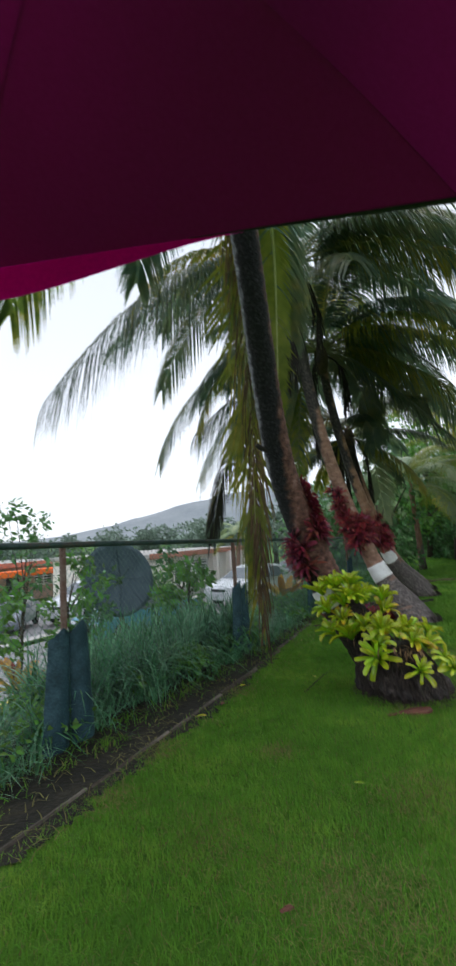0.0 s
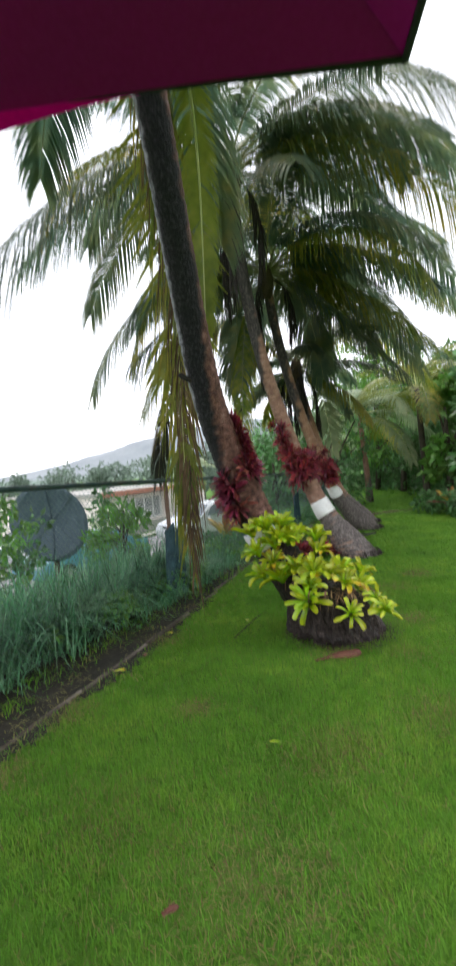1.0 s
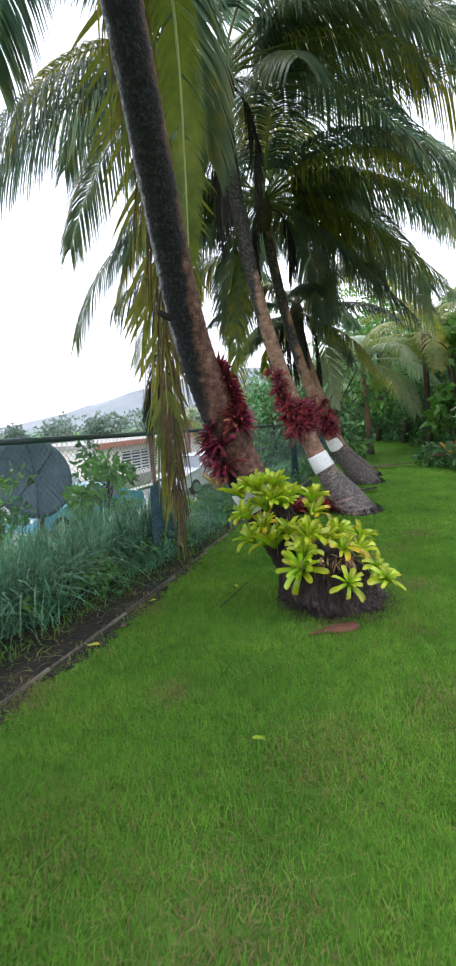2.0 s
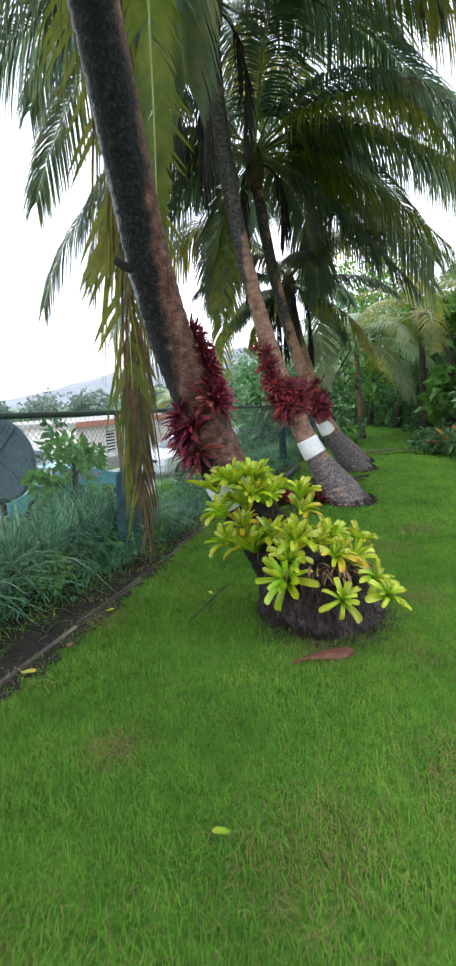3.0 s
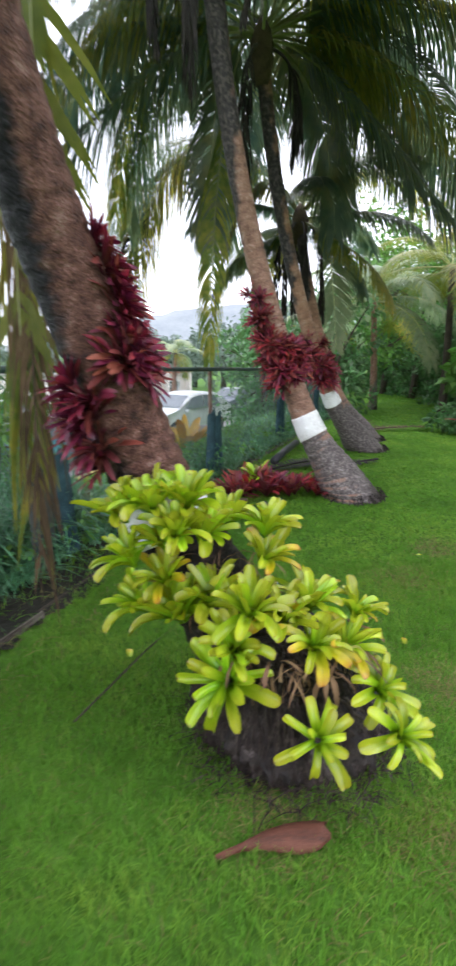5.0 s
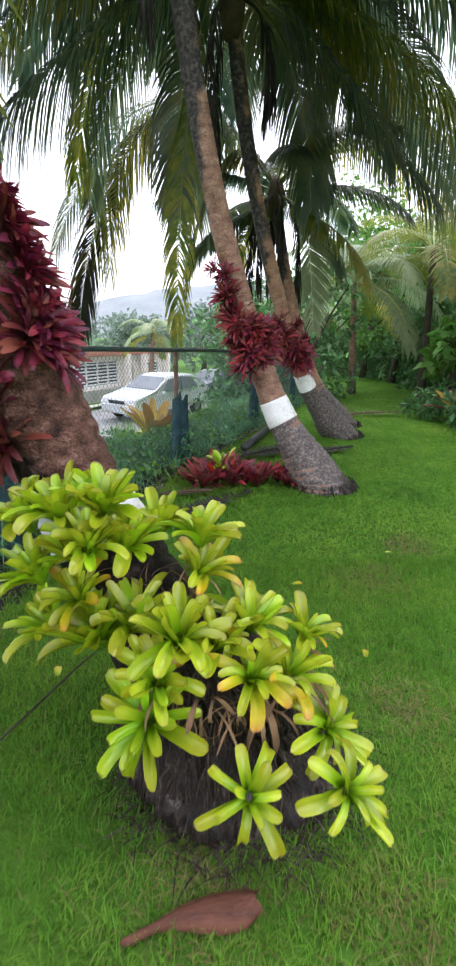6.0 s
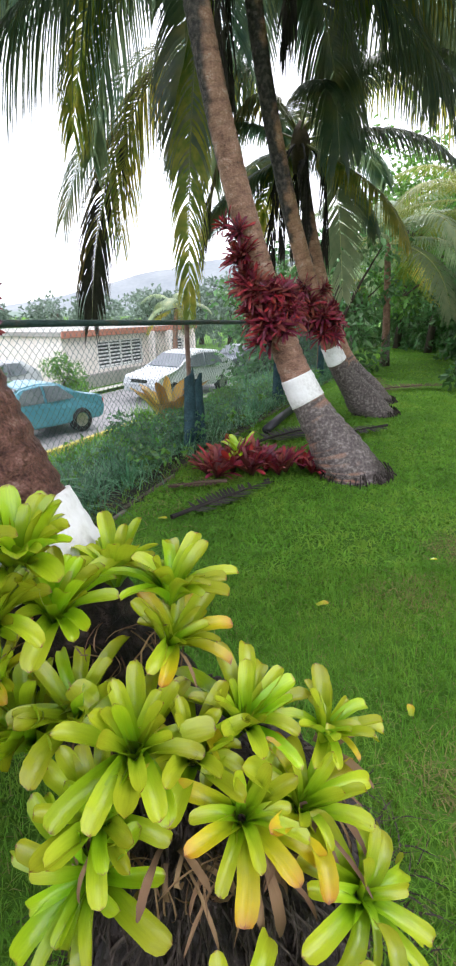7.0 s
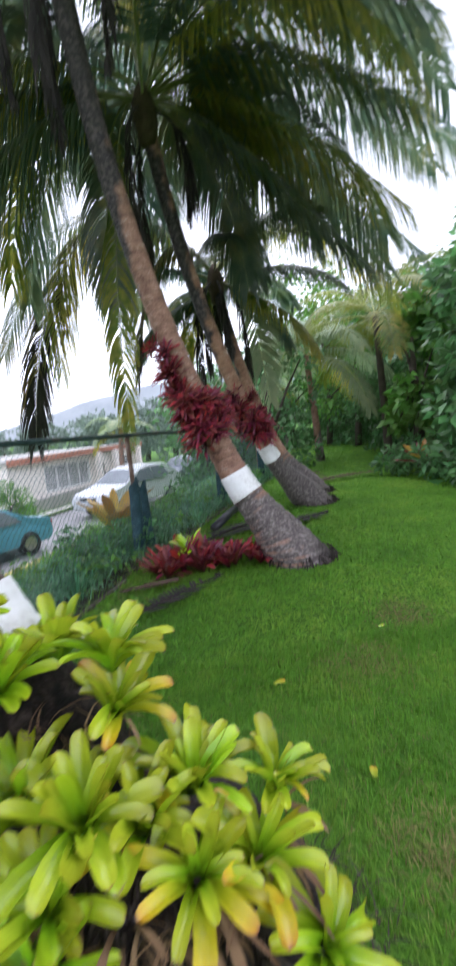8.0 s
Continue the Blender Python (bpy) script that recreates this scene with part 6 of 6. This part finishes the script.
def house(s0, s1, q0, depth, base, eave, label, wall_m, windows, doors, pillars=(), roof_m=None, plinth=0.0, canopy_m=None):
    """A low flat-roofed house whose front faces the street."""
    o = fxy(s0, q0)
    h = empty("house", pose(o.x, o.y, base, 0, 0, ang), label=label, category="house")
    L, H = s1 - s0, eave - base
    # the front wall stands along x, the garden side at -y; openings are cut by building it of piers
    holes = sorted([(a, b, c0, c1) for a, b, c0, c1 in windows] + [(a, b, -0.3, c1) for a, b, c1 in doors])
    x = 0.0
    for a, b, c0, c1 in holes:
        part("wall", box_bm((a - x, 0.2, H + 0.3), ((a + x) / 2, 0.1, H / 2 - 0.15)), wall_m, h)
        if c0 > -0.3:
            part("wall", box_bm((b - a, 0.2, c0 + 0.3), ((a + b) / 2, 0.1, (c0 - 0.3) / 2)), wall_m, h)
        part("wall", box_bm((b - a, 0.2, H - c1), ((a + b) / 2, 0.1, (H + c1) / 2)), wall_m, h)
        x = b
    part("wall", box_bm((L - x, 0.2, H + 0.3), ((L + x) / 2, 0.1, H / 2 - 0.15)), wall_m, h)
    part("wall", box_bm((0.2, depth - 0.21, H + 0.3), (0.1, depth / 2 + 0.1, H / 2 - 0.15)), wall_m, h)
    part("wall", box_bm((0.2, depth - 0.21, H + 0.3), (L - 0.1, depth / 2 + 0.1, H / 2 - 0.15)), wall_m, h)
    part("wall", box_bm((L - 0.42, 0.2, H + 0.3), (L / 2, depth - 0.1, H / 2 - 0.15)), wall_m, h)
    roof = part("roof", box_bm((L + 0.5, depth + 0.5, 0.2), (L / 2, depth / 2, H + 0.1), 0.02), M_PAVE, h)
    part("fascia", box_bm((L + 0.56, 0.08, 0.3), (L / 2, -0.295, H + 0.08), 0.015), roof_m or M_ROOF, roof, "terracotta-painted roof edge")
    if plinth:
        part("plinth", box_bm((L, 0.25, plinth), (L / 2, -0.13, plinth / 2 - 0.1), 0.02), M_PAVE, h, "rough stone plinth")
    for a, b, c0, c1 in windows:
        w = part("window", box_bm((b - a, 0.04, c1 - c0), ((a + b) / 2, 0.17, (c0 + c1) / 2)), M_DARK, h)
        n = max(1, round((b - a) / 0.9))
        for i in range(n + 1):
            part("frame", box_bm((0.06, 0.08, c1 - c0), (a + 0.03 + (b - a - 0.06) * i / n, 0.05, (c0 + c1) / 2), 0.006), M_WHITE, w)
        for zz in (c0 + 0.03, c1 - 0.03):
            part("frame", box_bm((b - a - 0.01, 0.07, 0.06), ((a + b) / 2, 0.045, zz), 0.006), M_WHITE, w)
        k = int((c1 - c0 - 0.1) / 0.17)
        for i in range(k):
            bm = box_bm((b - a - 0.07, 0.012, 0.085))
            bmesh.ops.rotate(bm, verts=bm.verts, cent=(0, 0, 0), matrix=Matrix.Rotation(radians(-38), 3, "X"))
            bmesh.ops.translate(bm, verts=bm.verts, vec=((a + b) / 2, 0.08, c0 + 0.12 + i * 0.17))
            part("louvre", bm, M_WHITE, w)
    for a, b, c1 in doors:
        part("door", box_bm((b - a, 0.05, c1), ((a + b) / 2, 0.15, c1 / 2)), M_DARK, h, "dark door")
    for x in pillars:
        part("pillar", box_bm((0.3, 0.3, H), (x, -0.34, H / 2 - 0.02), 0.02), wall_m, h)
    if canopy_m:
        part("awning", box_bm((L + 0.4, 1.3, 0.34), (L / 2, -1.1, H - 0.42), 0.04), canopy_m, h, "orange-red awning along the front")
    return h


HS = 18.4
house(HS, HS + 12, 12.9, 7, -2.32, 0.52, "cream single-storey house with louvred windows across the street", M_WALL, [(2.4, 6.3, 1.2, 2.5), (9.2, 11.0, 1.1, 2.3)], [(7.0, 7.9, 2.1)], pillars=(6.75, 8.6, 11.6), plinth=1.15)
house(14.0, 25.0, 24.0, 7, -2.1, 0.25, "pinkish low building with an orange awning", M_PINK, [(2.0, 3.6, 0.9, 1.7), (6.6, 8.2, 0.9, 1.7)], [(4.4, 5.4, 1.75)], canopy_m=M_ORNG)

# ---------- satellite dish outside the fence ----------
dish = empty("satellite_dish", pose(-1.95, 8.55, ground_z(-1.95, 8.55)), label="large grey mesh satellite dish outside the fence", category="satellite dish")
dz = 0.86 - ground_z(-1.95, 8.55)
V, F = [], []
for i in range(9):
    r = 0.64 * i / 8
    for k in range(40):
        w = 2 * math.pi * k / 40
        V.append((r * math.cos(w), -0.16 * (r / 0.64) ** 2, r * math.sin(w)))
m1 = len(V)
V += [(x, y + 0.012, z) for x, y, z in V]
for i in range(8):
    for k in range(40):
        a, b = i * 40 + k, i * 40 + (k + 1) % 40
        F += [(a, b, b + 40, a + 40), (m1 + b, m1 + a, m1 + a + 40, m1 + b + 40)]
for k in range(40):
    a, b = 8 * 40 + k, 8 * 40 + (k + 1) % 40
    F.append((a, b, m1 + b, m1 + a))
turn = Matrix.Translation((0, 0, dz)) @ Matrix.Rotation(radians(-8), 4, "Z") @ Matrix.Rotation(radians(8), 4, "X")
bowl = child("bowl", mesh_from("bowl", V, F, M_DISH), dish, "grey perforated bowl", turn)
for k in range(8):
    w = 2 * math.pi * k / 8
    tv, tf = tube([(0.64 * r * math.cos(w), -0.16 * r * r - 0.012, 0.64 * r * math.sin(w)) for r in (0.05, 0.35, 0.7, 1.0)], [0.008] * 4, 6)
    child("rib", mesh_from("rib", tv, tf, M_DISH), bowl)
tv, tf = tube([(0, 0.06, -0.15), (0, 0.08, dz * 0.5), (0, 0.05, dz)], [0.05, 0.045, 0.045], 12)
child("mast", mesh_from("mast", tv, tf, M_RUST), dish, "rusty steel mast")

# ---------- hills, the rain haze painted into their colour ---
def hill(name, dist, a0, a1, prof, material, label):
    """A long ridge seen far off: a sheet that rises from the ground to its crest and falls behind."""
    n = 80
    V, F = [], []
    for i in range(n + 1):
        u = i / n
        az = radians(a0 + (a1 - a0) * u)
        h = prof(u) * dist * (1 + 0.05 * noise.noise((u * 60, 1, 0))) + 1.5 * noise.noise((u * 130, 3, 0))
        for j, (d, hh) in enumerate(((0.8, 0), (0.88, 0.42), (0.95, 0.8), (1.0, 1.0), (1.1, 0.7), (1.3, 0.0))):
            V.append((math.sin(az) * dist * d, math.cos(az) * dist * d, -6 + max(0.5, h * hh * (1 + 0.08 * noise.noise((u * 40, j * 3.1, 7))) + 6 * (hh > 0))))
    for i in range(n):
        for j in range(5):
            a = i * 6 + j
            F.append((a, a + 6, a + 7, a + 1))
    tagged(new(name, mesh_from(name, V, F, material)), label, "hill", kind="structure")


hill("backdrop", 900, -60, 40, lambda u: 0.012 + 0.085 * smooth01((u - 0.36) / 0.30) * (1 - 0.5 * smooth01((u - 0.72) / 0.3)), M_HILL, "wooded ridge far away, haze painted into its pale colour")
hill("backdrop", 420, -25, 60, lambda u: 0.008 + 0.075 * smooth01((u - 0.18) / 0.35), M_HILL2, "green hillside behind the houses, haze painted into its colour")

# ---------- fallen things on the lawn ----------
def fallen_leaf(x, y, size, material, rot, label, curl=0.3):
    me = strap_mesh("fallen_leaf", material, curl, 14, 0.5, int(abs(x * 100)), 0.2)
    ob = new("fallen_leaf", me)
    ob.matrix_basis = pose(x, y, 0.034, 0, 0, rot) @ Matrix.Diagonal((size, size, size * 0.6, 1))
    return tagged(ob, label, "fallen leaf", "fallen leaves on the lawn")


for x, y, sz, m_, rot, lb in [(0.70, 2.96, 0.065, M_LIME_G, 160, "pale green fallen leaf lying on the lawn"), (0.12, 2.04, 0.06, M_SHEATH, 25, "dry brown fallen leaf lying on the lawn"), (2.05, 5.80, 0.07, M_LIME_O, 20, "orange fallen leaf lying on the lawn"), (2.23, 5.06, 0.06, M_LIME_O, 70, "yellow fallen leaf lying on the lawn"), (0.78, 5.05, 0.07, M_LIME_O, 100, "yellow fallen leaf lying on the lawn"), (2.84, 6.22, 0.05, M_LIME, 10, "pale fallen leaf lying on the lawn"), (-0.35, 4.15, 0.08, M_LIME_O, 10, "yellow fallen leaf beside the edging"), (-0.15, 4.40, 0.07, M_STRAW, 80, "dry fallen leaf beside the edging"), (0.02, 4.9, 0.06, M_LIME_O, 40, "yellow fallen leaf beside the edging"), (-0.1, 1.75, 0.08, M_STRAW, 140, "dry brown fallen leaf lying on the lawn"), (1.15, 7.0, 0.07, M_LIME_O, 0, "orange fallen leaf lying on the lawn")]:
    fallen_leaf(x, y, sz, m_, rot, lb)

# brown flower sheath of a palm, lying before the mound
V, F = [], []
NL, NS = 22, 10
for i in range(NL + 1):
    t = i / NL
    x = 1.16 + 0.36 * t
    y = 4.00 + 0.07 * t + 0.015 * math.sin(t * 5)
    w = 0.010 + 0.038 * smooth01((t - 0.12) / 0.6) * (1 - 0.55 * smooth01((t - 0.88) / 0.12))
    h = 0.008 + 0.024 * smooth01((t - 0.1) / 0.6)
    for k in range(NS):
        a = math.pi * (k / (NS - 1))
        V.append((x + 0.01 * math.sin(a * 3), y + math.cos(a) * w, 0.022 + math.sin(a) * h + 0.006 * noise.noise((t * 6, k, 0))))
m1 = len(V)
V += [(x, y * 1.0, z - 0.006) for x, y, z in V]
for i in range(NL):
    for k in range(NS - 1):
        a = i * NS + k
        F += [(a, a + 1, a + NS + 1, a + NS), (m1 + a + 1, m1 + a, m1 + a + NS, m1 + a + NS + 1)]
tagged(new("palm_sheath", mesh_from("palm_sheath", V, F, M_SHEATH)), "dry reddish-brown palm sheath lying on the lawn", "palm sheath")
# twig, pipe and fallen fronds
tv, tf = tube([(0.60, 4.60, 0.04), (0.74, 4.86, 0.045), (0.86, 5.10, 0.04), (0.93, 5.22, 0.035)], [0.004, 0.005, 0.0045, 0.003], 6)
tagged(new("twig", mesh_from("twig", tv, tf, M_BARK)), "thin dark twig lying on the lawn", "twig")
tv, tf = tube([(2.30, 9.55, 0.08), (2.62, 10.3, 0.085), (2.95, 11.05, 0.08)], [0.055] * 3, 14)
tagged(new("pipe", mesh_from("pipe", tv, tf, M_DARK)), "black plastic pipe lying on the ground", "pipe")


def fallen_frond(ctrl, seed, label, leaflet=0.28, pairs=34, black=False):
    r = random.Random(seed)
    line = bez([Vector(c) for c in ctrl], 16)
    rme, lme = frond_mesh([p - line[0] for p in line], leaflet, pairs, r, M_FROND_B if black else M_FROND_D, M_FROND_B if black else M_RIB_D, 0.05, 0.25, 0.02, 0.03)
    # the leaflets lie on the turf
    co = np.zeros(len(lme.vertices) * 3, np.float32)
    lme.vertices.foreach_get("co", co)
    co = co.reshape(-1, 3)
    co[:, 2] = np.clip(co[:, 2] * 0.25, -0.03, 0.08)
    lme.vertices.foreach_set("co", co.ravel())
    fr = new("fallen_frond", rme)
    fr.matrix_basis = Matrix.Translation(line[0])
    tagged(fr, label, "palm frond", "fallen palm fronds")
    tagged(child("blade", lme, fr), kind="stuff")


fallen_frond([(1.25, 6.98, 0.05), (1.6, 7.3, 0.06), (2.08, 7.74, 0.04)], 1, "blackened fallen palm frond lying on the lawn", 0.16, 24, True)
fallen_frond([(3.9, 9.75, 0.05), (3.6, 9.55, 0.07), (3.2, 9.4, 0.05)], 2, "dark fallen palm frond between the palms", 0.2, 20, True)
fallen_frond([(4.5, 12.3, 0.08), (5.3, 12.9, 0.1), (6.3, 13.0, 0.06)], 3, "dry brown fallen frond behind the palms", 0.35)
fallen_frond([(4.3, 11.9, 0.08), (4.9, 13.0, 0.12), (5.3, 14.4, 0.06)], 4, "dry brown fallen frond behind the palms", 0.35)
fallen_frond([(2.1, 9.0, 0.06), (2.6, 9.5, 0.10), (3.2, 9.7, 0.06)], 5, "blackened fallen frond beside the pipe", 0.3, 34, True)
fallen_frond([(1.7, 7.75, 0.05), (1.45, 7.7, 0.07), (1.2, 7.65, 0.05)], 6, "dry brown leaf beside red bromeliads", 0.1, 12)
